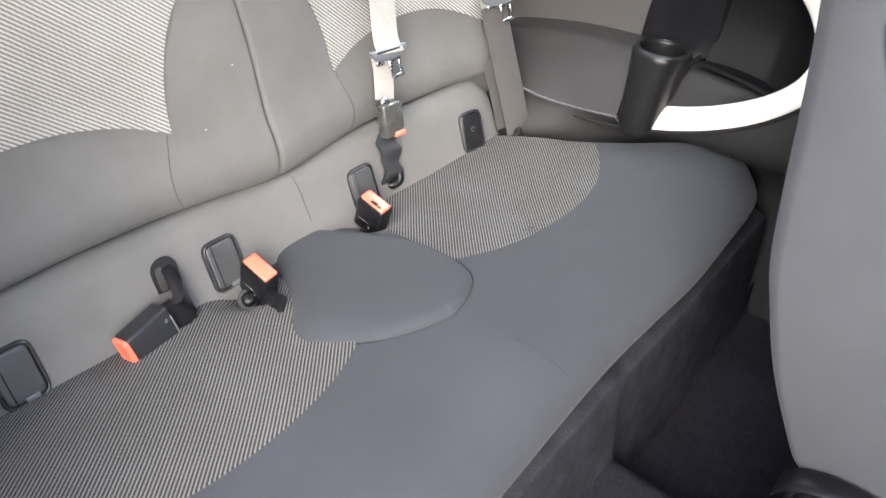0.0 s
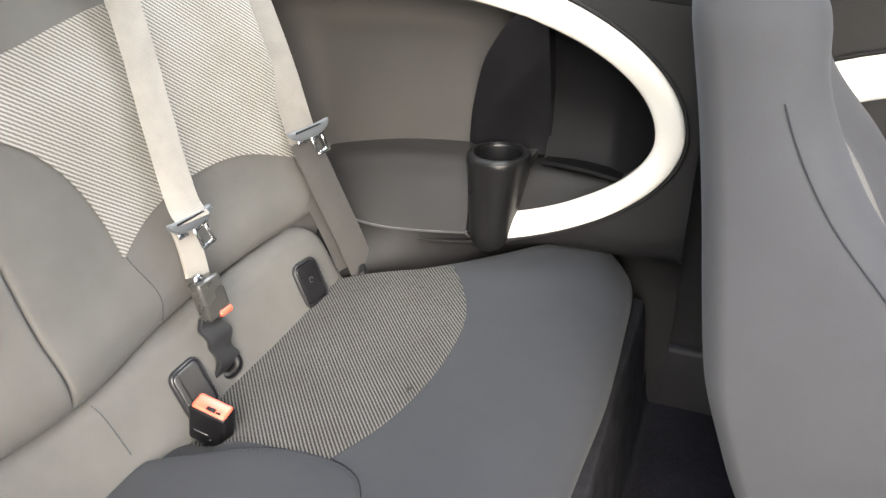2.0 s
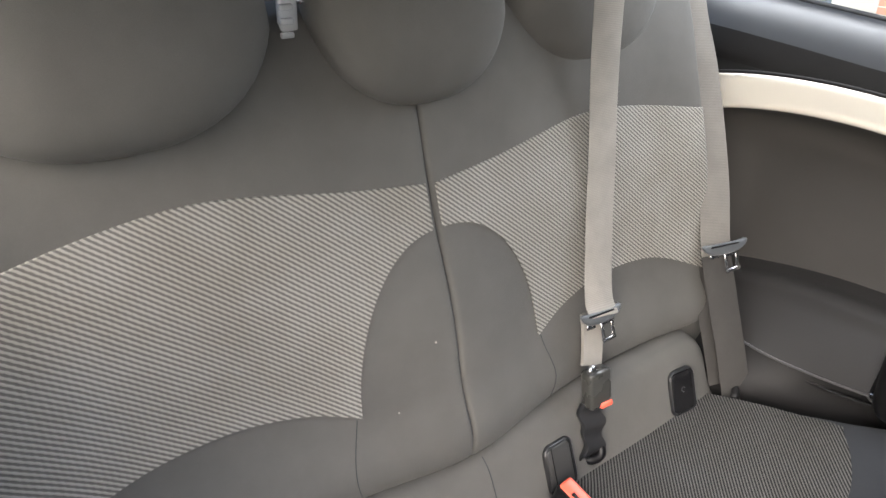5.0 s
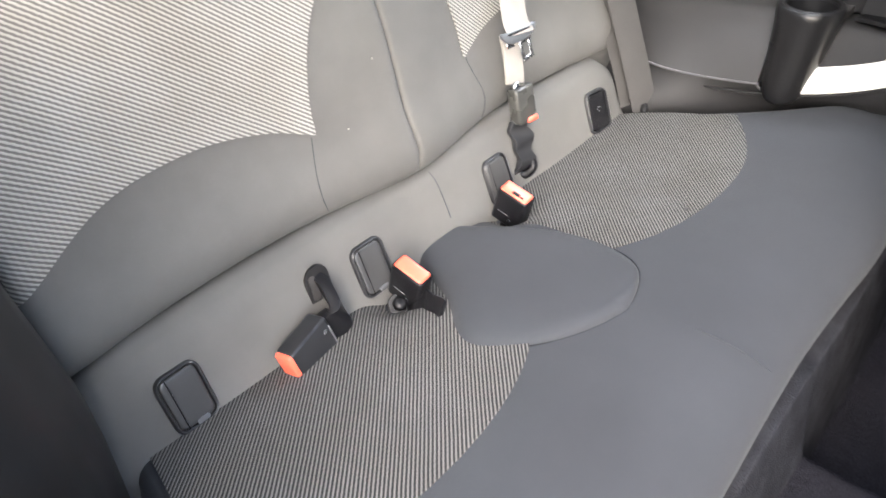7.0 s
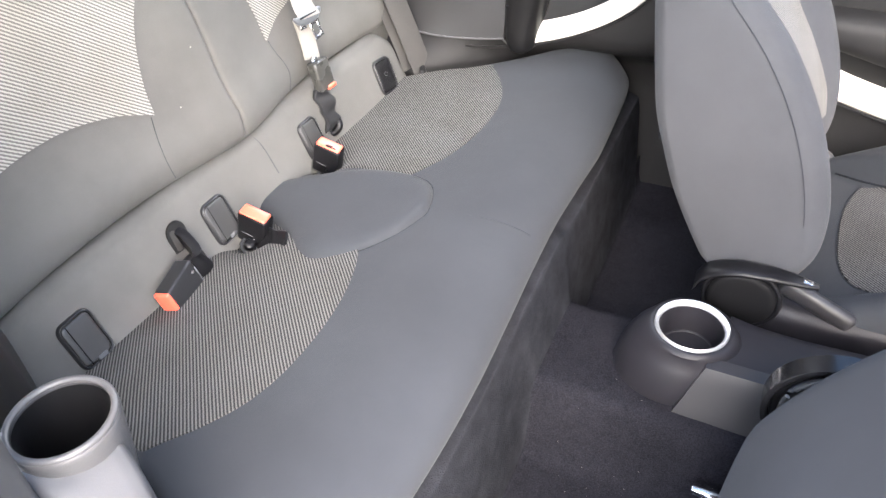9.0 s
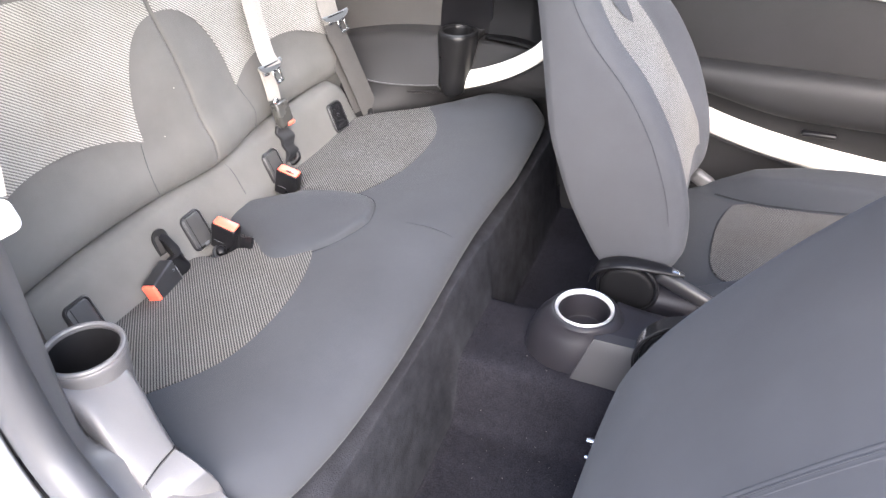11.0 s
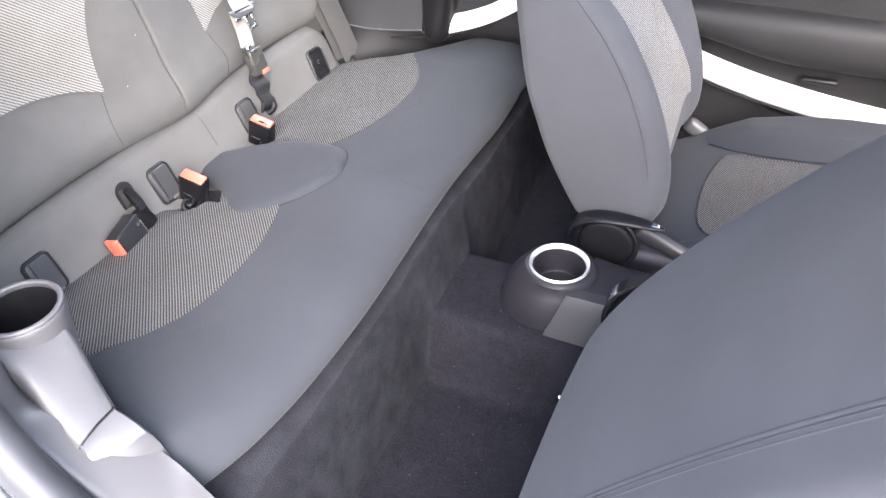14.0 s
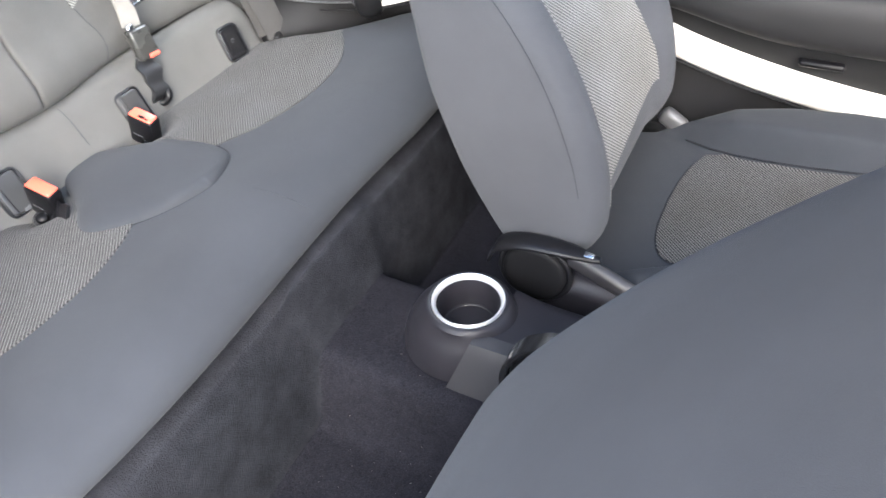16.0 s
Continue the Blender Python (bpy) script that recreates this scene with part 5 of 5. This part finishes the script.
def build_centre_belt():
    t = thing("seat_belt", (-0.69, 0.76, 0.58), "beige seat belt buckled over the far rear backrest", "seat belt", "rear seat belts")
    top = [(-0.755, 0.772, 1.375), (-0.765, 0.787, 1.28), (-0.774, 0.800, 1.20), (-0.780, 0.813, 1.12), (-0.780, 0.823, 1.04), (-0.768, 0.819, 0.97), (-0.744, 0.802, 0.88), (-0.718, 0.786, 0.80), (-0.6995, 0.781, 0.778)]
    strap = ribbon(smooth_line(top, 8), (0.12, 1, 0.04), 0.048, 0.0016)
    part("webbing", strap, WEB, t, "beige grey webbing")
    tongue(t, (-0.709, 0.780, 0.777), (0.1, 1, 0.0), (0.17, -0.14, -1), 0.074)
    line = smooth_line([(-0.717, 0.790, 0.774), (-0.709, 0.788, 0.750), (-0.700, 0.782, 0.728), (-0.692, 0.775, 0.706)], 5)
    part("folded_webbing", ribbon([p + Vector((-0.005, -0.012, 0)) for p in line], (0.1, 1, 0), 0.036, 0.006), WEB, t)
    bolt(t, (-0.682, 0.747, 0.712), (1, -0.2, 0.2), 0.008)
    m = frame_of((-0.680, 0.759, 0.680), (0.1, 1, 0.0), (-0.2, 0.12, 1))
    body = part("buckle", rbox((0.040, 0.056, 0.022), (0, 0, 0), 0.005, 3, m), BUCKLE, t, "grey plastic buckle")
    part("release_button", rbox((0.022, 0.009, 0.012), (0, 0, 0), 0.003, 2, m @ Matrix.Translation((0.008, -0.0245, 0.0075))), ORANGE, body, "orange-red release button")
    line = smooth_line([(-0.680, 0.756, 0.655), (-0.672, 0.751, 0.632), (-0.664, 0.747, 0.605), (-0.660, 0.743, 0.585), (-0.672, 0.741, 0.572)], 7)
    bm = ribbon(line, (0.15, 1, 0.1), 0.036, 0.008)
    bmesh.ops.subdivide_edges(bm, edges=bm.edges[:], cuts=1, use_grid_fill=True)
    for v in bm.verts:
        v.co += Vector((0.7, 0.5, 0.2)) * 0.012 * (noise.noise(v.co * 42) - 0.1)
    part("buckle_strap", bm, BUCKLE_DARK, t, "crumpled grey strap of the buckle")
    part("strap_loop", tube(smooth_line([(-0.668, 0.760, 0.60), (-0.652, 0.755, 0.583), (-0.660, 0.744, 0.570), (-0.672, 0.734, 0.575)], 5), 0.007, 8), BLACK, t)
    return t


def build_outer_belt():
    t = thing("seat_belt", (-0.63, 1.055, 0.57), "grey seat belt hanging beside the far side panel", "seat belt", "rear seat belts")
    pts = [(-0.90, 1.070, 1.30), (-0.870, 1.075, 1.22), (-0.840, 1.080, 1.13), (-0.810, 1.083, 1.06), (-0.778, 1.080, 0.98), (-0.738, 1.063, 0.89), (-0.706, 1.048, 0.80), (-0.680, 1.054, 0.72), (-0.650, 1.060, 0.635), (-0.634, 1.062, 0.588), (-0.624, 1.064, 0.556)]
    line = smooth_line(pts, 8)
    part("webbing", ribbon(line[:50], (0.5, 0.86, 0.0), 0.049, 0.0016), WEB_SHADED, t, "beige webbing darkened for shade")
    part("lap_webbing", ribbon(line[49:], (0.5, 0.86, 0.0), 0.049, 0.0018), LAP, t, "lap webbing darkened for shade")
    part("return_webbing", ribbon([p + Vector((-0.024, 0.000, -0.006)) for p in line[46:-4]], (0.5, 0.86, 0.0), 0.046, 0.0016), LAP, t, "return webbing darkened for shade")
    tongue(t, (-0.697, 1.052, 0.806), (0.38, 0.92, 0.10), (0.2, 0.0, -1), 0.078)
    part("anchor_plate", rbox((0.012, 0.052, 0.022), (-0.626, 1.064, 0.562), 0.004, 2, pose(0, 0, 0, 0, -20, 28)), PANEL, t, "dark plastic anchor plate")
    return t


build_centre_belt()
build_outer_belt()


def stub_buckle(y, worn):
    """A buckle that stands up out of the gap behind the centre pad."""
    t = thing("seat_belt_buckle", (-0.61, y, 0.55), "black upright seat belt buckle with an orange release button", "belt buckle", "rear belt buckles")
    up = Vector((0.38, -0.06, 0.92)).normalized()
    m = frame_of(Vector((-0.601, y, 0.6095)) - up * 0.032, (0.044, 0.003, -0.013), up)
    body = part("buckle_body", rbox((0.050, 0.062, 0.027), (0, 0, 0), 0.005, 3, m), BLACK, t)
    part("release_button", rbox((0.045, 0.012, 0.022), (0, 0, 0), 0.0035, 3, m @ Matrix.Translation((0, 0.0275, 0.0))), ORANGE, body, "orange-red release button")
    part("rivet", lathe([(0, 0.0012), (0.0026, 0.001), (0.0032, 0)], m @ Vector((0.006, -0.016, 0.0135)), 10, m.to_3x3() @ Vector((0, 0, 1))), GLOSSBLACK, body)
    part("mould_line", rbox((0.020, 0.0016, 0.001), (0, 0, 0), 0.0004, 1, m @ Matrix.Translation((-0.006, -0.008, 0.0135))), COVER, body)
    if worn:
        part("button_notch", rbox((0.012, 0.0016, 0.006), (0, 0, 0), 0.0006, 1, m @ Matrix.Translation((0.002, 0.0335, 0.006))), BLACK, body)
        part("button_notch", rbox((0.006, 0.0016, 0.003), (0, 0, 0), 0.0006, 1, m @ Matrix.Translation((0.012, 0.0335, 0.007))), BLACK, body)
    part("stalk", tube([m @ Vector((0, -0.028, 0)), m @ Vector((-0.004, -0.060, -0.002))], 0.010, 10), BLACK, t)
    return t


stub_buckle(0.430, False)
stub_buckle(0.648, True)
bolt_thing = thing("anchor_bolt", (-0.622, 0.420, 0.535), "dark steel anchor bolt in the seat gap", "bolt")
part("bolt_head", lathe([(0, 0.012), (0.007, 0.012), (0.010, 0.009), (0.010, -0.006)], (-0.619, 0.416, 0.552), 8, (0.5, -0.4, 0.7)), BLACK, bolt_thing)
part("washer", lathe([(0, 0.002), (0.015, 0.002), (0.016, 0), (0.016, -0.003)], (-0.619, 0.416, 0.551), 20, (0.5, -0.4, 0.7)), BLACK, bolt_thing)
flap = thing("anchor_strap", (-0.575, 0.43, 0.55), "dark strap lying in the gap beside the centre pad", "strap")
bm = ribbon(smooth_line([(-0.616, 0.432, 0.552), (-0.594, 0.424, 0.566), (-0.568, 0.416, 0.577), (-0.540, 0.410, 0.584)], 8), (-0.14, 0.34, 0.34), 0.040, 0.005)
bmesh.ops.subdivide_edges(bm, edges=bm.edges[:], cuts=1, use_grid_fill=True)
for v in bm.verts:
    v.co += Vector((0.4, 0.6, 0.5)) * 0.010 * noise.noise(v.co * 46)
part("strap", bm, BLACK, flap)


def build_hanging_buckle():
    t = thing("seat_belt_buckle", (-0.67, 0.30, 0.60), "black belt buckle hanging out of a slot with an orange button", "belt buckle", "rear belt buckles")
    sy, sz = 0.336, 0.606
    m = frame_of((lower_x(sy, sz) + 0.001, sy, sz), (0, 1, 0), (-0.22, 0, 1))
    part("slot", plate(m, 0.036, 0.062, 0.017, [(0, -0.002), (0.0005, 0.0012), (0.012, 0.0014)]), PANEL, t, "dark slot in the cloth")
    part("slot_bracket", plate(m @ Matrix.Translation((-0.008, 0.004, 0.0)), 0.010, 0.034, 0.004, [(0, 0.001), (0, 0.0022), (0.002, 0.0026)]), VINYL, t)
    # from the stalk to the button end
    x = Vector((0.179, -0.973, -0.144)).normalized()
    out = Vector((0.972, 0.152, 0.179))
    out = (out - x * out.dot(x)).normalized()
    y = out.cross(x)
    end = Vector((-0.627, 0.247, 0.5685))
    mm = frame_of(end - x * 0.031, x, y)
    body = part("buckle_body", rbox((0.064, 0.053, 0.028), (0, 0, 0), 0.004, 3, mm), BUCKLE_DARK, t)
    part("release_button", rbox((0.014, 0.050, 0.025), (0, 0, 0), 0.003, 2, mm @ Matrix.Translation((0.0300, 0, 0))), ORANGE, body, "orange-red release button")
    part("rivet", lathe([(0, 0.002), (0.0030, 0.0018), (0.0038, 0)], mm @ Vector((-0.022, -0.010, 0.0125)), 10, out), CHROME, body)
    part("rivet", lathe([(0, 0.0012), (0.0014, 0.001), (0.0018, 0)], mm @ Vector((-0.012, -0.006, 0.0128)), 8, out), COVER, body)
    part("latch_ridge", rbox((0.004, 0.034, 0.005), (0, 0, 0), 0.0015, 1, mm @ Matrix.Translation((-0.030, 0.004, 0.012))), COVER, body)
    back = end - x * 0.060
    line = smooth_line([(lower_x(sy, sz) - 0.006, sy + 0.004, sz - 0.002), (-0.662, 0.340, 0.600), back + out * 0.008 - x * 0.026 - y * 0.004, back + out * 0.002 - x * 0.010, back + x * 0.012], 5)
    part("stalk", ribbon(line, y, 0.042, 0.014), BLACK, t)
    return t


build_hanging_buckle()

# small clear clip with its rod between the headrests
clip = thing("headrest_clip", (-0.858, 0.414, 1.165), "small clear plastic clip with a metal rod between headrests", "clip")
part("clip_body", rbox((0.010, 0.020, 0.046), (-0.848, 0.414, 1.176), 0.003, 2), CLEAR, clip)
for dz in (-0.013, 0.0, 0.013):
    part("clip_tooth", rbox((0.006, 0.014, 0.006), (-0.840, 0.409, 1.176 + dz), 0.0018, 2), CLEAR, clip)
part("rod", tube([(-0.850, 0.418, 1.194), (-0.842, 0.462, 1.186)], 0.003, 8), CHROME, clip)


# ---- near side: cup, shroud, belt and door jamb ----
def build_near_panel():
    t = thing("side_panel", (-0.5, -0.08, 0.30), "satin dark plastic near side panel with a cup holder", "side panel")
    # upper part lies out of view, extended to block light on the near backrest
    bm = slab(lambda x, z: (x, 0.046 - 0.55 * max(0, x + 0.64) - 0.06 * max(0, 0.62 - z) - 0.10 * max(0, z - 0.70), z), spread(-1.05, -0.54, 24), spread(0.28, 1.05, 30), lambda x, z: (0, -0.06, 0), 0.014, (0, 1, 0, 1))
    part("backing", bm, PANEL, t)
    bm = slab(lambda x, z: (x, -0.060, z), spread(-0.56, -0.20, 20), spread(0.28, 0.52, 14), lambda x, z: (0, -0.05, 0), 0.012)
    part("lower_backing", bm, PANEL, t)
    cup_holder(t, (-0.425, -0.044, 0.765), SATIN)
    # shroud running down and forwards from the cup
    run_y = fair([-0.470, -0.42, -0.375, -0.335, -0.298], [-0.055, -0.055, -0.062, -0.078, -0.092])
    run_z = fair([-0.470, -0.42, -0.375, -0.335, -0.298], [0.756, 0.754, 0.735, 0.704, 0.680])
    skin = ((1.0, -0.20), (1.0, -0.05), (0.97, -0.012), (0.90, -0.004), (0.78, 0.0), (0.5, 0.001), (0.2, 0.001), (-0.1, 0.0005), (-0.4, -0.001), (-0.78, -0.003), (-0.95, -0.006), (-1.05, -0.013), (-1.08, -0.20))
    rings = []
    for k in spread(0, 1, 18):
        ring = []
        for v, dz in skin:
            off = v * 0.046 - 0.015
            x = (-0.425 + math.sqrt(max(0.0, 0.0440 ** 2 - off ** 2))) * (1 - k) - 0.298 * k
            w = 0.046 - 0.016 * (x + 0.47) / 0.172
            ring.append(Vector((x, run_y(x) - 0.004 + v * w, run_z(x) + dz)))
        rings.append(ring)
    part("shroud", loft(rings), SATIN, t)
    path = [(-0.301, -0.093, 0.677), (-0.289, -0.094, 0.670), (-0.277, -0.095, 0.660), (-0.267, -0.096, 0.646), (-0.262, -0.096, 0.62), (-0.260, -0.096, 0.52)]
    rings = []
    for p in smooth_line(path, 6):
        k = (p.x + 0.301) / 0.041
        w = 0.030 + 0.004 * k
        rings.append([Vector((p.x + 0.016 * k * y, p.y - 0.002 + y * w, p.z + z)) for y, z in ((1.05, -0.17), (1.0, -0.02), (0.95, -0.006), (0.85, -0.001), (0.0, 0.0), (-0.85, -0.001), (-1.0, -0.01), (-1.05, -0.17))])
    part("lower_shroud", loft(rings), SATIN, t)
    part("joint", tube([(-0.2985, -0.0655, 0.670), (-0.2985, -0.069, 0.6785), (-0.2985, -0.096, 0.6785), (-0.2985, -0.118, 0.6745), (-0.2985, -0.126, 0.664)], 0.0016, 8), BLACK, t, "dark joint across the shroud")
    # smooth trim between the shroud and the door seal, from the pillar down to the sill
    right = smooth_line([(-0.385, -0.100, 1.06), (-0.391, -0.098, 0.961), (-0.397, -0.098, 0.825), (-0.397, -0.100, 0.748), (-0.384, -0.100, 0.696), (-0.345, -0.086, 0.688), (-0.308, -0.076, 0.667), (-0.275, -0.069, 0.647), (-0.248, -0.066, 0.624), (-0.210, -0.066, 0.588), (-0.16, -0.068, 0.50), (-0.13, -0.078, 0.30)], 6)
    left = smooth_line([(-0.380, -0.140, 1.06), (-0.385, -0.135, 0.96), (-0.380, -0.135, 0.87), (-0.370, -0.137, 0.79), (-0.355, -0.141, 0.735), (-0.328, -0.147, 0.700), (-0.295, -0.150, 0.668), (-0.255, -0.150, 0.625), (-0.205, -0.150, 0.560), (-0.155, -0.150, 0.48), (-0.115, -0.15, 0.40), (-0.11, -0.15, 0.29)], 6)
    rings = []
    for p, q in zip(right, left):
        back = Vector((-0.7, -0.35, -0.6)).normalized()
        rings.append([p + back * 0.03, p + back * 0.006, p.lerp(q, 0.04) + back * 0.001, p.lerp(q, 0.14), p.lerp(q, 0.5) - back * 0.006, p.lerp(q, 0.86), p.lerp(q, 0.96) + back * 0.001, q + back * 0.006, q + back * 0.03])
    part("pillar_trim", loft(rings), STRIP, t, "smooth grey trim strip beside the door seal")
    return t


build_near_panel()


def build_near_belt():
    t = thing("seat_belt", (-0.36, -0.12, 1.0), "pale grey front seat belt with a white pillar guide", "seat belt")
    part("webbing", ribbon(smooth_line([(-0.368, -0.120, 1.02), (-0.356, -0.122, 1.06), (-0.345, -0.130, 1.12), (-0.335, -0.150, 1.22), (-0.33, -0.17, 1.30)], 6), (0.55, 0.80, 0.1), 0.046, 0.0018), WEB, t)
    part("guide", rbox((0.054, 0.020, 0.032), (0, 0, 0), 0.0095, 4, Matrix.Translation((-0.370, -0.120, 0.994)) @ frame_of((0, 0, 0), (0.62, 0.62, 0.30), (-0.5, 0.2, 0.8)) @ pose(0, 0, 0, 90, 0, 0)), PAINT, t, "white belt guide")
    return t


build_near_belt()
pts = [(-0.345, -0.20, 1.30), (-0.365, -0.175, 1.10), (-0.372, -0.165, 0.95), (-0.366, -0.165, 0.83), (-0.350, -0.168, 0.76), (-0.318, -0.174, 0.715), (-0.280, -0.178, 0.668), (-0.235, -0.178, 0.605), (-0.18, -0.178, 0.515), (-0.13, -0.18, 0.42), (0.0, -0.185, 0.36), (1.1, -0.19, 0.35)]
tagged(part("door_seal", tube(smooth_line(pts, 8), 0.023, 12), RUBBER), "thick dark rubber seal round the near door opening", "door seal", kind="structure")
pts = [Vector(p) + Vector((-0.035, -0.050, -0.035)) for p in pts]
tagged(part("door_jamb", tube(smooth_line(pts, 8), 0.036, 14), PAINT), "white painted body edge of the near door opening", "door jamb", kind="structure")
bm = slab(lambda x, z: (x, -0.30 - 0.03 * bell(z - 0.6, 0.3), z), spread(-1.6, -0.46, 20), spread(0.25, 1.02, 16), lambda x, z: (0, 0.05, 0), 0.03)
tagged(part("rear_wing", bm, PAINT), "white painted rear wing outside the cabin", "car wing", kind="structure")


# ---- outside, seen through the far window ----
def street_material(name, a, b, scale):
    m, nt, bs = material(name, a, 0.85)
    v = coords(nt)
    col = mix(nt, noise_of(nt, v, scale, 6), a, b)
    nt.links.new(col, bs.inputs["Base Color"])
    bump(nt, bs, noise_of(nt, v, scale * 60, 3), 0.4, 0.003)
    return m


PAVE = street_material("grey_paving", (0.24, 0.24, 0.23), (0.34, 0.33, 0.31), 1.2)
RENDER = street_material("pale_shop_front", (0.42, 0.41, 0.38), (0.52, 0.50, 0.47), 0.8)
BRICK = street_material("brown_red_brick", (0.30, 0.15, 0.11), (0.40, 0.22, 0.16), 4.0)
LEAF = street_material("bright_leaf", (0.06, 0.11, 0.015), (0.13, 0.19, 0.03), 18.0)
DARKMETAL = grained("dark_painted_metal", (0.035, 0.04, 0.05), 0.5, 300, 0.2, 0.2)

bm = bmesh.new()
grid(bm, [[(x, y, 0) for y in (-400, -40, -5, 0, 3, 8, 14, 60, 400)] for x in (-400, -40, -10, -4, 0, 4, 10, 40, 400)])
tagged(part("ground", bm, PAVE), "pale grey street paving", "ground", kind="structure")


def potted_shrub(x, y, s):
    t = thing("potted_shrub", (x, y, 0), "bushy green shrub in a pale grey street pot", "potted plant", "street pots")
    pot = [(0.0, 0.0), (0.20, 0.0), (0.22, 0.02), (0.29, 0.42), (0.30, 0.45), (0.28, 0.45), (0.26, 0.40), (0.0, 0.39)]
    part("pot", lathe([(r * s, h * s) for r, h in pot], (x, y, 0), 24), RENDER, t, "pale grey pot")
    rnd = random.Random(int(x * 100))
    verts, faces = [], []
    for i in range(2200):
        a, u = rnd.uniform(0, 2 * math.pi), rnd.uniform(-1, 1)
        rad = rnd.uniform(0.55, 1.0) ** 0.6 * (0.34 + 0.07 * math.sin(3 * a + 5 * u)) * s
        c = Vector((x + rad * math.sqrt(1 - u * u) * math.cos(a), y + rad * math.sqrt(1 - u * u) * math.sin(a), (0.80 + 0.42 * u) * s))
        d1 = Vector((rnd.gauss(0, 1), rnd.gauss(0, 1), rnd.gauss(0, 1))).normalized()
        d2 = d1.orthogonal().normalized()
        k = len(verts)
        verts += [c - d1 * 0.026 * s, c + d2 * 0.011 * s, c + d1 * 0.026 * s, c - d2 * 0.011 * s]
        faces.append((k, k + 1, k + 2, k + 3))
    me = bpy.data.meshes.new("foliage")
    me.from_pydata([tuple(v) for v in verts], [], faces)
    me.materials.append(LEAF)
    ob = new("foliage", me)
    ob.parent = t
    ob.matrix_parent_inverse = Matrix.Translation(-t.location)
    part("stem", tube([(x, y, 0.35 * s), (x + 0.01, y, 0.8 * s)], 0.02 * s, 8), BRICK, t)
    return t


potted_shrub(-0.50, 7.2, 0.95)
potted_shrub(-2.28, 7.2, 0.95)


def post(x, y, h, r):
    t = thing("street_post", (x, y, 0), "dark painted street post on the pavement", "post", "street posts")
    part("shaft", lathe([(r * 1.6, 0), (r * 1.6, 0.12), (r, 0.16), (r, h - 0.05), (r * 0.8, h), (0, h)], (x, y, 0), 16), DARKMETAL, t)
    part("base_plate", rbox((r * 5, r * 5, 0.02), (x, y, 0.01), 0.004), DARKMETAL, t)


post(-1.22, 8.8, 1.3, 0.055)
post(0.05, 8.8, 1.3, 0.05)
post(-3.55, 8.9, 2.6, 0.03)


def shop(x0, x1, y, mat, label):
    t = thing("shop_front", ((x0 + x1) / 2, y, 0), label, "building")
    w = x1 - x0
    for a, b, z0, z1 in ((x0, x1, 0, 0.55), (x0, x1, 2.8, 4.2), (x0, x0 + 0.35, 0.55, 2.8), (x1 - 0.35, x1, 0.55, 2.8)):
        part("wall", rbox((b - a, 0.3, z1 - z0), ((a + b) / 2, y + 0.15, (z0 + z1) / 2), 0.02), mat, t)
    win = part("window", rbox((w - 0.7, 0.05, 2.25), ((x0 + x1) / 2, y + 0.2, 1.675), 0.01), DARKMETAL, t, "dark shop window")
    part("pane", rbox((w - 0.9, 0.02, 2.05), ((x0 + x1) / 2, y + 0.165, 1.675), 0.005), SHOULDER, win)
    part("sill", rbox((w - 0.5, 0.45, 0.08), ((x0 + x1) / 2, y + 0.05, 0.56), 0.01), RENDER, t)


shop(-14.0, -4.8, 9.9, RENDER, "pale rendered shop front across the street")
shop(-4.6, 6.0, 9.9, RENDER, "pale rendered shop front across the street")


def brick_pier(x, y):
    """A square garden pier: courses of two bricks a face, joints set back."""
    t = thing("brick_pier", (x, y, 0), "brown red brick pier with pale mortar joints", "brick pier")
    part("mortar_core", rbox((0.435, 0.435, 1.80), (x, y, 0.90), 0.004), RENDER, t, "pale mortar joints")
    part("cap_stone", rbox((0.52, 0.52, 0.07), (x, y, 1.835), 0.015), RENDER, t, "pale cap stone")
    me = bpy.data.meshes.new("brick")
    bm = rbox((0.215, 0.105, 0.065), (0, 0, 0), 0.004, 1)
    bm.to_mesh(me)
    bm.free()
    me.materials.append(BRICK)
    for k in range(24):
        for side in range(2):
            for across_x in (-0.1135, 0.1135):
                ob = new("brick", me)
                ob.parent = t
                shift = 0.002 * math.sin(7 * k + 3 * side)
                ob.matrix_local = pose(across_x + shift, -0.1705 if side == 0 else 0.1705, 0.0375 + 0.075 * k)


brick_pier(-3.14, 8.4)
